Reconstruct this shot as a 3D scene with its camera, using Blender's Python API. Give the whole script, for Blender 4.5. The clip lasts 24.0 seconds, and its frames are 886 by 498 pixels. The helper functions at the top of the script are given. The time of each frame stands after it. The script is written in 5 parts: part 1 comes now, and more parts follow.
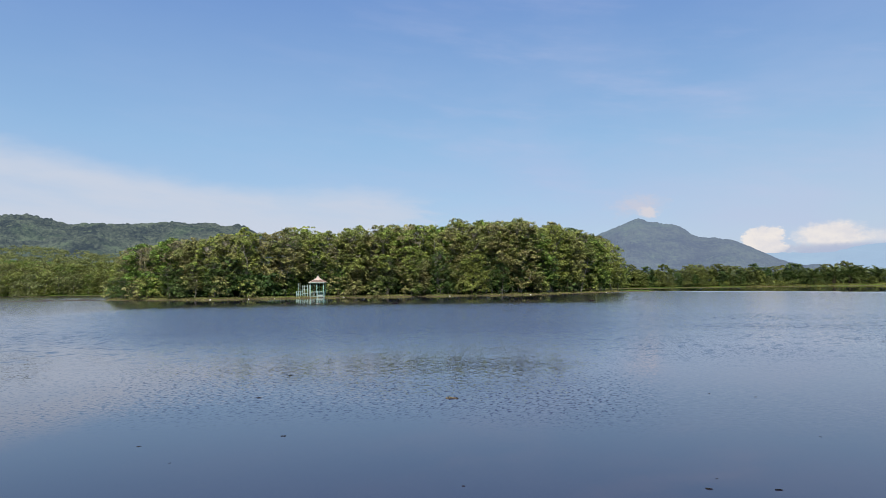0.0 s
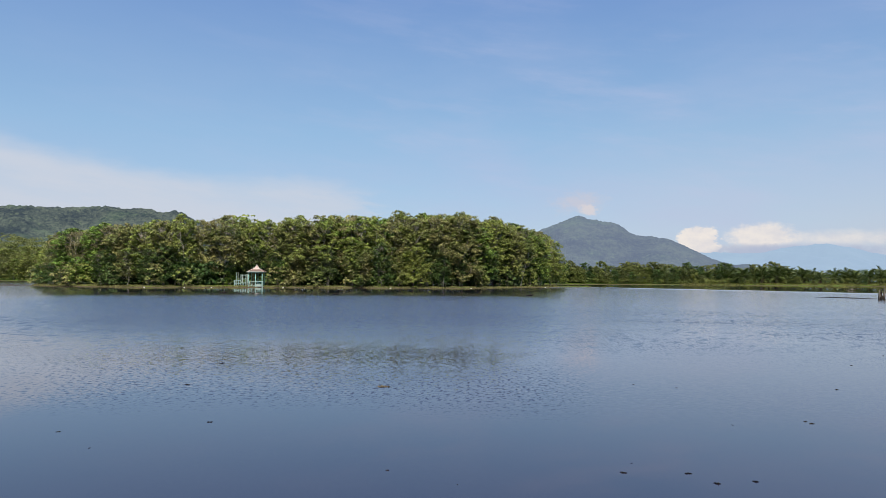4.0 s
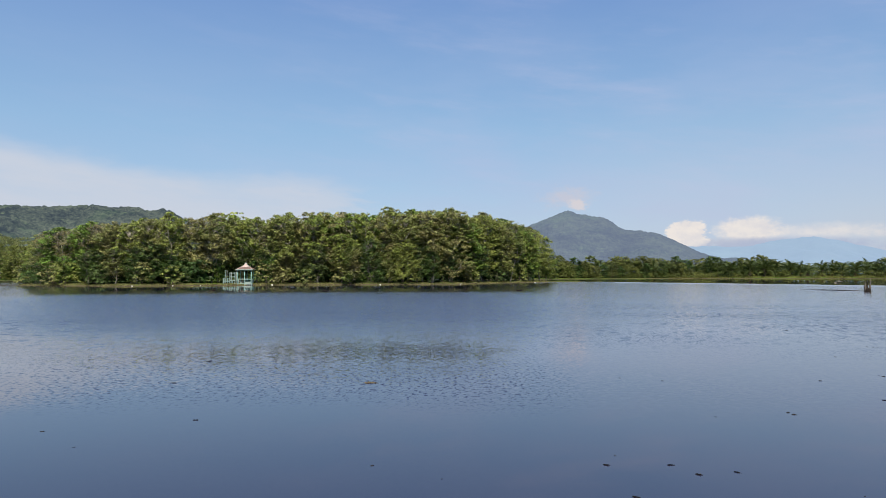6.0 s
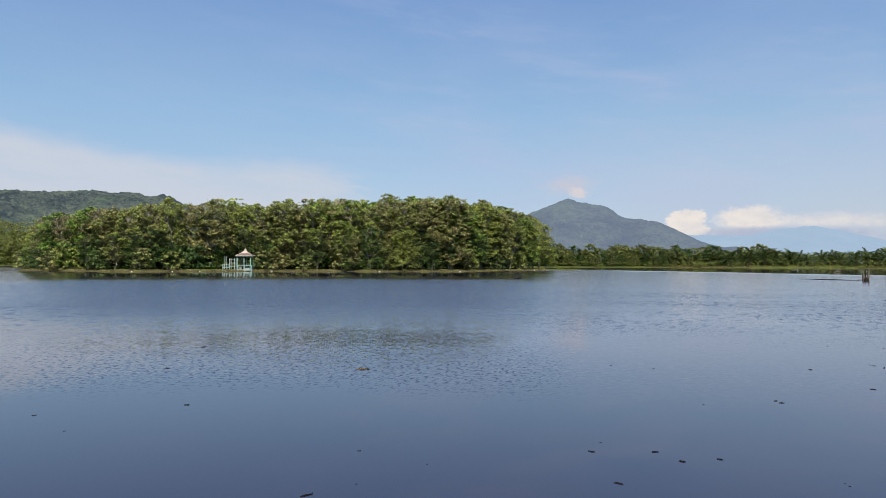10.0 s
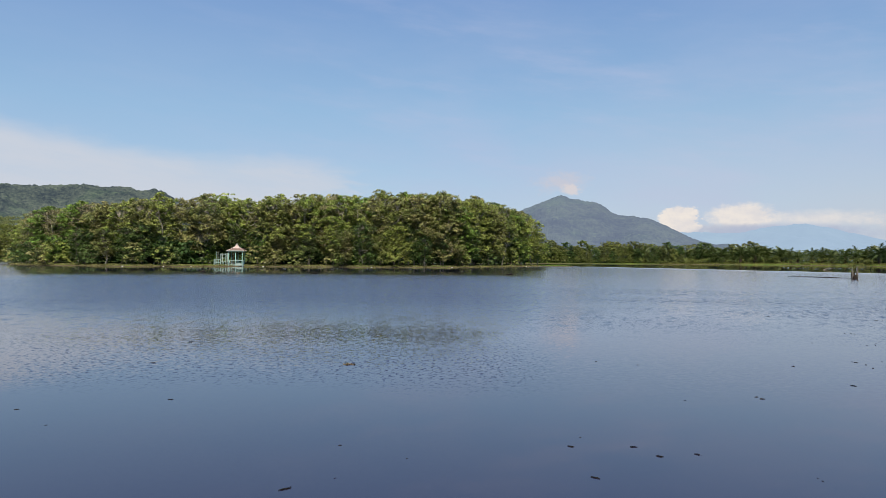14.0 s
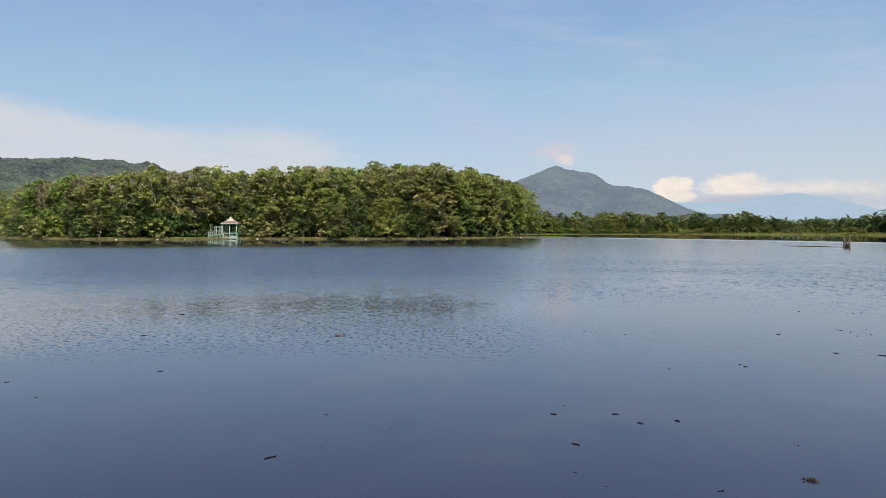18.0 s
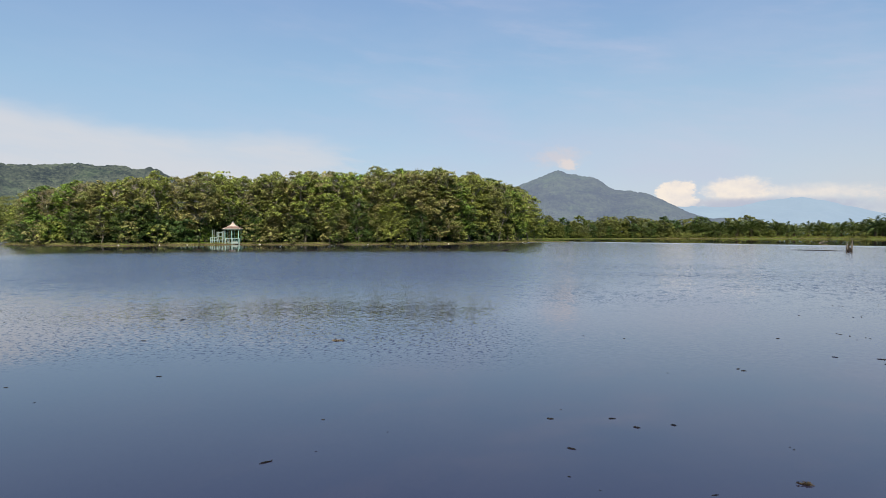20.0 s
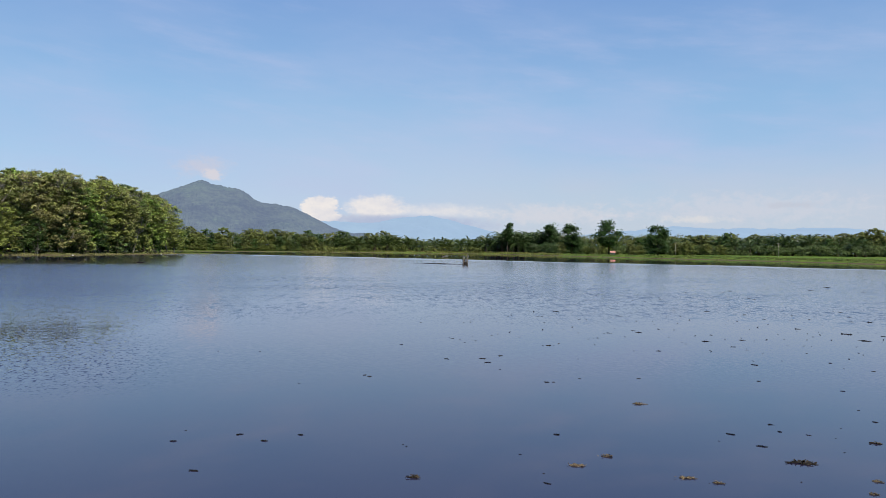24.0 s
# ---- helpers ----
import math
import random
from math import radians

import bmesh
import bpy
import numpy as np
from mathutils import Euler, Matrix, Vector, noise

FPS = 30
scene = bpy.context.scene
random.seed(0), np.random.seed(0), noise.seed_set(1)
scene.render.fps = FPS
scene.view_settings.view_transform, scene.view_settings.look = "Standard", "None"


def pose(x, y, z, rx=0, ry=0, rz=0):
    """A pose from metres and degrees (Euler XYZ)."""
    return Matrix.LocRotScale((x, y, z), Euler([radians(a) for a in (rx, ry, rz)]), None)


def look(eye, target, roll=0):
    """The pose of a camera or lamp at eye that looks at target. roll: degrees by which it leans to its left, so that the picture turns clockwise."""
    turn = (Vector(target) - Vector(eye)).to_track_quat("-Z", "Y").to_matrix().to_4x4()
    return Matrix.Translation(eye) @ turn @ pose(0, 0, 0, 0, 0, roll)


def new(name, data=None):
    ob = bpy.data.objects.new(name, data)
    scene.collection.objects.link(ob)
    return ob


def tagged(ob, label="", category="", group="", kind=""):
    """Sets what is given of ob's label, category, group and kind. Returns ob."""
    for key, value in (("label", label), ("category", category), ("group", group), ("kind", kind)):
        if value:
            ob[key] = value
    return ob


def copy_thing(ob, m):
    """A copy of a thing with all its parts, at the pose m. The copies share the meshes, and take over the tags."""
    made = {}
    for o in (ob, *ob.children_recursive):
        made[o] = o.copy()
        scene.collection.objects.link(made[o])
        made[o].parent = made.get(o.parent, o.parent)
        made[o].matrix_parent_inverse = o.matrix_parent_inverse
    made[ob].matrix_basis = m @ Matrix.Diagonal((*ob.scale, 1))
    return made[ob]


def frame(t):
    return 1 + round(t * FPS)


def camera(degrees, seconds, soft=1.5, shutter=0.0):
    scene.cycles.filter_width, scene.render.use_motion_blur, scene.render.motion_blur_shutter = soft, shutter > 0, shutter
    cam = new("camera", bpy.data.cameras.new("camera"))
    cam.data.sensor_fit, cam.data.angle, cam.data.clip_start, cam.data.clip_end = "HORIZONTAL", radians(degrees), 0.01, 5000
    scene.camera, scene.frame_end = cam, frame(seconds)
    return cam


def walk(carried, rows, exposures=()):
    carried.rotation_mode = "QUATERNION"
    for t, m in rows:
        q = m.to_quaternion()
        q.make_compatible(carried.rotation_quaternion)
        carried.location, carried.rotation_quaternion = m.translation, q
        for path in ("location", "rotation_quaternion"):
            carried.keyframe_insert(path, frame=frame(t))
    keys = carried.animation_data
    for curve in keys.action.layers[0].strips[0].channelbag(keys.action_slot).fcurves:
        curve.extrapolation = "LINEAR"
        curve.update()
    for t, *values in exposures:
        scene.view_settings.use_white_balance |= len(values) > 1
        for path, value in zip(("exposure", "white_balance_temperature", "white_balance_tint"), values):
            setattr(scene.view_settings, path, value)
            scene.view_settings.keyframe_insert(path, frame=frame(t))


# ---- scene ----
cam = camera(61.9, 24.0, soft=0.5)

# The camera stands on the bank, two metres over the water, and is panned by hand: t, x, y, z, yaw, pitch, roll.
PATH = [
    (0, -0.400, 0.182, 2.060, 5.20, 2.86, -0.75),
    (0.1, -0.396, 0.178, 2.057, 3.41, 3.15, -1.01),
    (0.2, -0.392, 0.175, 2.053, 1.55, 3.21, -1.37),
    (0.3, -0.389, 0.171, 2.050, 0.23, 3.43, -1.55),
    (0.4, -0.385, 0.168, 2.046, -1.30, 3.35, -1.90),
    (0.5, -0.381, 0.165, 2.042, -2.25, 3.04, -2.31),
    (0.6, -0.378, 0.162, 2.039, -2.40, 1.80, -2.86),
    (0.7, -0.374, 0.158, 2.035, -1.69, 0.48, -3.10),
    (0.8, -0.371, 0.155, 2.032, -1.21, -0.30, -2.42),
    (0.9, -0.367, 0.152, 2.028, -1.04, -0.08, -1.41),
    (1, -0.363, 0.150, 2.025, -0.42, 0.18, -0.78),
    (1.5, -0.345, 0.136, 2.018, 1.36, 0.72, 0.32),
    (2, -0.326, 0.124, 2.010, 0.73, 1.21, -0.03),
    (2.5, -0.308, 0.113, 2.008, 0.41, 2.09, 0.02),
    (4.5, -0.235, 0.082, 2.002, 0.79, 2.29, 0.47),
    (5, -0.216, 0.076, 2.000, 0.00, 1.93, 0.00),
    (5.5, -0.199, 0.070, 2.000, 0.14, 1.85, -0.03),
    (6, -0.181, 0.066, 2.000, -0.05, 1.98, -0.13),
    (6.5, -0.163, 0.061, 2.000, 0.01, 1.23, -0.08),
    (7, -0.146, 0.057, 2.000, 0.73, 1.74, 0.33),
    (7.5, -0.129, 0.053, 2.000, 0.00, 2.47, 0.33),
    (8, -0.112, 0.049, 2.000, -0.05, 2.52, 0.37),
    (8.5, -0.095, 0.045, 2.000, 0.35, 2.61, 0.50),
    (9, -0.079, 0.042, 2.000, 0.27, 2.87, 0.66),
    (9.5, -0.063, 0.038, 2.000, 0.46, 1.73, 0.46),
    (10, -0.047, 0.034, 2.000, -0.04, 1.00, 0.20),
    (10.5, -0.031, 0.030, 2.000, -0.42, 1.35, 0.78),
    (12.5, 0.029, 0.011, 2.000, -0.82, 0.71, 0.53),
    (13, 0.044, 0.006, 2.000, -0.39, 0.45, 0.38),
    (13.5, 0.059, 0.001, 2.000, -0.88, 0.33, 0.48),
    (14, 0.074, -0.005, 2.000, -0.61, 0.69, 0.45),
    (14.5, 0.088, -0.011, 2.000, -0.57, 0.03, 0.09),
    (15, 0.103, -0.017, 2.000, -0.81, -0.24, -0.32),
    (15.5, 0.117, -0.023, 2.000, -1.10, -0.57, -0.33),
    (16, 0.132, -0.029, 2.000, -0.99, -1.70, 0.21),
    (16.5, 0.147, -0.036, 2.000, -1.00, -1.48, 0.45),
    (17, 0.162, -0.042, 2.000, -0.92, -1.68, 0.24),
    (17.5, 0.178, -0.048, 2.000, -1.00, -1.61, 0.24),
    (18, 0.194, -0.054, 2.000, -1.00, -1.52, 0.11),
    (18.5, 0.210, -0.060, 2.000, -0.96, -1.54, -0.14),
    (20.5, 0.279, -0.080, 2.000, -0.73, -0.91, 0.05),
    (21, 0.299, -0.084, 2.000, -0.74, -0.72, 0.24),
    (21.5, 0.319, -0.086, 2.000, -0.42, -0.52, 0.03),
    (22, 0.325, -0.088, 2.000, -0.95, 0.68, 0.71),
    (22.5, 0.330, -0.089, 2.000, -3.22, -0.21, 0.07),
    (23, 0.338, -0.088, 2.000, -7.24, -1.35, 0.33),
    (23.5, 0.380, -0.086, 2.000, -17.90, -0.30, -0.23),
    (24, 0.430, -0.083, 2.000, -27.80, 0.01, 0.72),
]
walk(cam, [(t, pose(x, y, z, 90 + pitch, 0, yaw) @ pose(0, 0, 0, 0, 0, roll)) for t, x, y, z, yaw, pitch, roll in PATH],
     exposures=[(0, 0.30, 6680, 10), (1, 0.30, 7000, 10), (2, 0.30, 6900, 10), (6, 0.28, 6820, 10), (10, 0.28, 6900, 10), (13, 0.28, 6960, 10),
                (15, 0.30, 7080, 10), (17, 0.36, 7400, 10), (21, 0.38, 7300, 10), (22, 0.37, 7030, 10), (23, 0.37, 7180, 10), (24, 0.32, 6600, 10)])

# ---- light ----
SUN_AZ, SUN_EL = radians(174), radians(51)      # clockwise from +y: high behind the camera
sun_dir = Vector((math.sin(SUN_AZ) * math.cos(SUN_EL), math.cos(SUN_AZ) * math.cos(SUN_EL), math.sin(SUN_EL)))
sun_data = bpy.data.lights.new("sun", "SUN")
sun_data.energy, sun_data.angle, sun_data.color = 5.0, radians(0.53), (1.0, 0.94, 0.84)
sun = new("sun", sun_data)
sun.matrix_basis = look(sun_dir * 100, (0, 0, 0))


class Nodes:
    """Short hand for node trees: each call adds a node and gives back its first output."""

    def __init__(self, tree):
        self.tree = tree
        tree.nodes.clear()

    def add(self, kind, *ins, out=0, **props):
        n = self.tree.nodes.new(kind)
        for k, v in props.items():
            setattr(n, k, v)
        for i, v in enumerate(ins):
            self.put(n.inputs[i], v)
        return n.outputs[out] if len(n.outputs) else None

    def put(self, socket, v):
        if v is None:
            return
        if isinstance(v, bpy.types.NodeSocket):
            self.tree.links.new(v, socket)
        else:
            socket.default_value = v

    def named(self, kind, out=0, props=None, **ins):
        n = self.tree.nodes.new(kind)
        for k, v in (props or {}).items():
            setattr(n, k, v)
        for k, v in ins.items():
            self.put(n.inputs[k.replace("_", " ")], v)
        return n.outputs[out] if len(n.outputs) else None

    def math(self, op, a, b=None, c=None):
        return self.add("ShaderNodeMath", a, b, c, operation=op)

    def vmath(self, op, a, b=None):
        return self.add("ShaderNodeVectorMath", a, b, operation=op)

    def scale(self, v, k):
        n = self.tree.nodes.new("ShaderNodeVectorMath")
        n.operation = "SCALE"
        self.put(n.inputs[0], v)
        self.put(n.inputs["Scale"], k)
        return n.outputs[0]

    def noise(self, vec, scale, detail=3.0, rough=0.55, out=0):
        return self.named("ShaderNodeTexNoise", out=out, Vector=vec, Scale=scale, Detail=detail, Roughness=rough)

    def ramp(self, v, lo, hi, a=0.0, b=1.0, smooth=True):
        return self.named("ShaderNodeMapRange", props={"interpolation_type": "SMOOTHSTEP" if smooth else "LINEAR"},
                          Value=v, **{"From_Min": lo, "From_Max": hi, "To_Min": a, "To_Max": b})

    def mix(self, f, a, b):
        n = self.tree.nodes.new("ShaderNodeMix")
        n.data_type = "RGBA"
        self.put(n.inputs[0], f)
        self.put(n.inputs[6], a if isinstance(a, bpy.types.NodeSocket) else (*a, 1))
        self.put(n.inputs[7], b if isinstance(b, bpy.types.NodeSocket) else (*b, 1))
        return n.outputs[2]

    def mul(self, *vs):
        r = vs[0]
        for v in vs[1:]:
            r = self.math("MULTIPLY", r, v)
        return r


# Sky: clear Nishita air with thin cirrus, a bank of cloud low in the west, two cumulus and a cap on the mountain.
world = bpy.data.worlds.new("sky")
scene.world = world
world.use_nodes = True
W = Nodes(world.node_tree)
SKY = 0.1
sky_col = W.add("ShaderNodeTexSky", sky_type="NISHITA", sun_disc=False, sun_elevation=SUN_EL, sun_rotation=SUN_AZ,
                altitude=50, air_density=1.0, dust_density=0.5, ozone_density=3.0)
ray_dir = W.add("ShaderNodeTexCoord")
sep = W.tree.nodes.new("ShaderNodeSeparateXYZ")
W.put(sep.inputs[0], ray_dir)
az = W.math("DEGREES", W.math("ARCTAN2", sep.outputs[0], sep.outputs[1]))
el = W.math("DEGREES", W.math("ARCSINE", sep.outputs[2]))


def comb(a, b, c=0.0):
    return W.add("ShaderNodeCombineXYZ", a, b, c)


flat = comb(az, W.math("MULTIPLY", el, 3.0))            # stretched sideways
round_ = comb(az, W.math("MULTIPLY", el, 1.5))
n_soft = W.noise(flat, 0.055, 5, 0.55)
n_wisp = W.noise(comb(W.math("MULTIPLY", az, 0.6), W.math("MULTIPLY", W.math("ADD", el, W.math("MULTIPLY", az, 0.12)), 3.0)), 0.12, 6, 0.6)
n_puff = W.noise(round_, 0.9, 5, 0.6)
n_fine = W.noise(round_, 2.6, 4, 0.6)


def blob(a0, e0, ra, re, edge, lump):
    """A lens of cloud round azimuth a0 and elevation e0, ra by re degrees, with a ragged edge."""
    da = W.math("DIVIDE", W.math("SUBTRACT", az, a0), ra)
    de = W.math("DIVIDE", W.math("SUBTRACT", el, e0), re)
    d = W.math("SQRT", W.math("ADD", W.mul(da, da), W.mul(de, de)))
    d = W.math("ADD", d, W.math("MULTIPLY", W.math("SUBTRACT", n_puff, 0.5), -lump))
    d = W.math("ADD", d, W.math("MULTIPLY", W.math("SUBTRACT", n_fine, 0.5), -0.45 * lump))
    return W.ramp(d, 1.0, 1.0 - edge)


def tone(*stops):
    """Colour of the hazy air by elevation."""
    n = W.tree.nodes.new("ShaderNodeValToRGB")
    els = n.color_ramp.elements
    for k, (e, c) in enumerate(stops):
        q = els[k] if k < 2 else els.new(1.0)
        q.position, q.color = e / 90, (*c, 1)
    W.put(n.inputs[0], W.math("DIVIDE", el, 90.0))
    return n.outputs[0]


air = tone((0, (3.5, 4.5, 6.2)), (6, (2.9, 4.3, 6.4)), (11, (2.3, 4.05, 6.4)), (21, (1.42, 2.75, 5.8)), (45, (1.0, 1.9, 4.8)), (90, (0.7, 1.4, 3.8)))
sky = W.mix(0.72, sky_col, air)
sky = W.mix(W.mul(W.ramp(el, 26, 3), W.ramp(n_soft, 0.38, 0.68), W.ramp(az, -22, 8, 0.25, 1.0), 0.5), sky, (3.7, 4.4, 6.4))
sky = W.mix(W.mul(W.ramp(n_wisp, 0.46, 0.76), W.ramp(el, 2, 8), W.ramp(el, 30, 12), W.ramp(az, -24, 4, 0.2, 1.0), 0.32), sky, (4.2, 4.6, 6.5))
sky = W.mix(W.mul(W.ramp(az, 2, 20), W.ramp(az, 40, 28), W.ramp(el, 15, 5), 0.3), sky, (4.5, 4.95, 6.1))
# low haze and flat cloud over the eastern plain
sky = W.mix(W.mul(W.ramp(az, 20, 40), W.ramp(el, 8.5, 2.5), W.ramp(n_soft, 0.25, 0.6, 0.5, 1.0), 0.75), sky, (4.45, 4.95, 5.65))
# cloud bank on the left
top = W.math("ADD", W.math("MULTIPLY", az, -0.085), W.math("MULTIPLY", n_soft, 6.0))
bank = W.mul(W.ramp(W.math("SUBTRACT", el, W.math("ADD", top, 3.3)), 0.8, -1.4), W.ramp(W.math("ADD", az, W.math("MULTIPLY", W.math("SUBTRACT", n_wisp, 0.5), 34.0)), -6, -11), W.ramp(n_wisp, 0.25, 0.6, 0.6, 1.0), 0.88)
sky = W.mix(bank, sky, (4.8, 5.3, 6.3))
sky = W.mix(W.mul(blob(36.0, 2.7, 7.0, 1.1, 0.9, 1.8), 0.55), sky, (5.7, 5.6, 6.0))
sky = W.mix(W.mul(blob(50.0, 3.2, 12.0, 1.4, 0.9, 2.4), 0.4), sky, (5.4, 5.4, 6.0))
sky = W.mix(W.mul(blob(46.5, 2.4, 3.2, 0.35, 0.8, 1.5), 0.6), sky, (6.0, 5.9, 5.9))
sky = W.mix(W.mul(blob(53.0, 3.4, 2.6, 0.3, 0.8, 2.0), 0.4), sky, (4.0, 4.3, 5.1))
# pinkish smear and white cap by the mountain top
sky = W.mix(W.mul(blob(9.7, 5.85, 2.7, 1.15, 1.0, 1.4), 0.75), sky, (4.7, 4.8, 5.7))
sky = W.mix(W.mul(blob(10.35, 5.25, 1.0, 0.55, 0.8, 2.2), 0.8), sky, (5.6, 5.4, 5.8))
# cumulus and anvil over the far range
warm = W.mix(W.ramp(n_puff, 0.3, 0.7), (6.0, 5.9, 6.2), (7.0, 6.65, 6.45))
sky = W.mix(W.mul(blob(22.6, 3.2, 2.9, 1.1, 0.5, 0.7), 0.88), sky, warm)
sky = W.mix(W.mul(blob(27.6, 2.95, 6.2, 0.75, 0.95, 0.6), 0.65), sky, warm)
sky = W.mix(W.mul(blob(21.6, 2.25, 4.2, 0.5, 0.8, 1.0), 0.75), sky, (4.3, 4.55, 5.5))
sky = W.mix(W.mul(blob(18.4, 2.9, 1.6, 1.3, 0.25, 1.15), 0.95), sky, warm)
sky = W.mix(W.mul(blob(25.0, 1.9, 8.0, 0.85, 0.6, 0.8), 0.8), sky, (3.3, 3.9, 5.4))
bg = W.add("ShaderNodeBackground", sky, SKY)
W.add("ShaderNodeOutputWorld", bg)


# ---- materials ----
def material(name):
    m = bpy.data.materials.new(name)
    m.use_nodes = True
    return m, Nodes(m.node_tree)


def surface(N, color, rough=0.7, bump=None, bump_d=0.02, metal=0.0, spec=0.3, normal=None):
    if bump is not None:
        normal = N.named("ShaderNodeBump", Strength=1.0, Distance=bump_d, Height=bump)
    shader = N.named("ShaderNodeBsdfPrincipled", Base_Color=color if isinstance(color, bpy.types.NodeSocket) else (*color, 1),
                     Roughness=rough, Metallic=metal, Specular_IOR_Level=spec, Normal=normal)
    return shader


def finish(m, N, shader):
    N.add("ShaderNodeOutputMaterial", shader)
    return m


def place(N):
    return N.named("ShaderNodeNewGeometry")


def foliage(name, cols, leaf_var=0.5, gloss=0.5, through_leaf=0.29, mottle=0.85, clump=0.35):
    """Leaves: a hue for each plant, another for each leaf, light passing through."""
    m, N = material(name)
    geo = N.tree.nodes.new("ShaderNodeNewGeometry")
    info = N.tree.nodes.new("ShaderNodeObjectInfo")
    isle = geo.outputs["Random Per Island"]
    patch = N.noise(geo.outputs["Position"], 0.22, 3)
    pick = N.math("ADD", N.math("MULTIPLY", info.outputs["Random"], 0.75), N.math("MULTIPLY", N.math("SUBTRACT", patch, 0.35), mottle))
    ramp = N.tree.nodes.new("ShaderNodeValToRGB")
    els = ramp.color_ramp.elements
    for i, c in enumerate(cols):
        e = els[i] if i < 2 else els.new(1.0)
        e.position, e.color = i / (len(cols) - 1), (*c, 1)
    N.put(ramp.inputs[0], pick)
    hsv = N.named("ShaderNodeHueSaturation", Hue=N.ramp(isle, 0, 1, 0.485, 0.512, False), Saturation=0.95,
                  Value=N.math("MULTIPLY", N.ramp(isle, 0, 1, 1 - leaf_var, 1 + leaf_var, False), N.ramp(N.noise(geo.outputs["Position"], 0.75, 2), 0.36, 0.64, 1 - clump, 1 + clump)), Color=ramp.outputs[0])
    body = surface(N, hsv, gloss, spec=0.25)
    trans = N.add("ShaderNodeBsdfTranslucent", hsv)
    return finish(m, N, N.add("ShaderNodeMixShader", through_leaf, body, trans))


def bark(name, a, b):
    m, N = material(name)
    p = place(N)
    v = N.noise(N.vmath("MULTIPLY", p, (3, 3, 0.8)), 2.0, 6, 0.65)
    info = N.tree.nodes.new("ShaderNodeObjectInfo")
    col = N.mix(v, a, b)
    col = N.named("ShaderNodeHueSaturation", Value=N.ramp(info.outputs["Random"], 0, 1, 0.7, 1.25, False), Color=col)
    return finish(m, N, surface(N, col, 0.9, v, 0.03, spec=0.1))


def paint(name, col, chip, wear=0.35, rough=0.5):
    """Weathered paint with stains and chips."""
    m, N = material(name)
    p = place(N)
    n1 = N.noise(p, 2.2, 6, 0.65)
    n2 = N.noise(N.vmath("MULTIPLY", p, (9, 9, 1.5)), 1.5, 4, 0.6)
    dirt = N.math("MULTIPLY", N.ramp(N.math("ADD", N.math("MULTIPLY", n1, 0.6), N.math("MULTIPLY", n2, 0.4)), 0.42, 0.68), wear * 2)
    return finish(m, N, surface(N, N.mix(dirt, col, chip), N.ramp(n1, 0.3, 0.7, rough, rough + 0.3), n1, 0.004))


def soil(name, cols, scale, rough=0.95, bump=0.05):
    m, N = material(name)
    p = place(N)
    n1, n2 = N.noise(p, scale, 6, 0.6), N.noise(p, scale * 0.06, 4, 0.6)
    col = N.mix(N.ramp(n2, 0.35, 0.65), N.mix(N.ramp(n1, 0.3, 0.7), cols[0], cols[1]), N.mix(N.ramp(n1, 0.3, 0.7), cols[2], cols[3]))
    return finish(m, N, surface(N, col, rough, n1, bump, spec=0.15))


LEAF_ISLAND = foliage("rubber_leaves", [(0.152, 0.255, 0.040), (0.258, 0.298, 0.064), (0.200, 0.245, 0.058), (0.268, 0.252, 0.096), (0.135, 0.232, 0.042)], 0.3, clump=0.42)
LEAF_SPARSE = foliage("thinning_brown_leaves", [(0.28, 0.245, 0.12), (0.22, 0.21, 0.09), (0.30, 0.26, 0.14)], 0.35, clump=0.35)
LEAF_FRESH = foliage("fresh_leaves", [(0.130, 0.250, 0.036), (0.190, 0.275, 0.050), (0.105, 0.220, 0.036)], 0.3, clump=0.5)
LEAF_DARK = foliage("dark_leaves", [(0.052, 0.110, 0.024), (0.082, 0.138, 0.034), (0.095, 0.130, 0.042)], 0.4, clump=0.45)
LEAF_FAR = foliage("far_leaves", [(0.105, 0.152, 0.030), (0.160, 0.188, 0.042), (0.162, 0.180, 0.055), (0.070, 0.110, 0.030)], 0.3, mottle=0.5, clump=0.42)
LEAF_WEST = foliage("western_leaves", [(0.13, 0.19, 0.034), (0.19, 0.22, 0.048), (0.17, 0.185, 0.06), (0.10, 0.17, 0.03)], 0.25, mottle=0.6, clump=0.3)
# grey and pale tone mixed into the leaf colour to stand for haze
LEAF_HAZE = foliage("hazed_leaves", [(0.15, 0.185, 0.095), (0.19, 0.21, 0.12), (0.17, 0.18, 0.12)], 0.2, mottle=0.5, clump=0.2)
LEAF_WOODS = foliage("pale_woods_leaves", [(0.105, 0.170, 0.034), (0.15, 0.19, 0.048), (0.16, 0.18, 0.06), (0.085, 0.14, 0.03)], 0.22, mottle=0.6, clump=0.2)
LEAF_PALM = foliage("palm_leaves", [(0.046, 0.082, 0.019), (0.088, 0.120, 0.030), (0.066, 0.096, 0.029)], 0.3, 0.4, 0.25, 0.4, 0.15)
PALM_DARK = foliage("dark_palm_leaves", [(0.032, 0.064, 0.018), (0.062, 0.098, 0.028), (0.046, 0.078, 0.024)], 0.35, 0.4, 0.2, 0.4, 0.2)
GRASS_DRY = foliage("dry_grass", [(0.15, 0.165, 0.045), (0.20, 0.19, 0.07), (0.12, 0.16, 0.035)], 0.35, 0.7)
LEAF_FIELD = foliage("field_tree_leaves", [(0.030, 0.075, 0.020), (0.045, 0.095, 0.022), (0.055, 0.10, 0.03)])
GRASS = foliage("grass_blades", [(0.060, 0.125, 0.014), (0.095, 0.150, 0.022), (0.12, 0.14, 0.035)], 0.4, 0.6, clump=0.5)
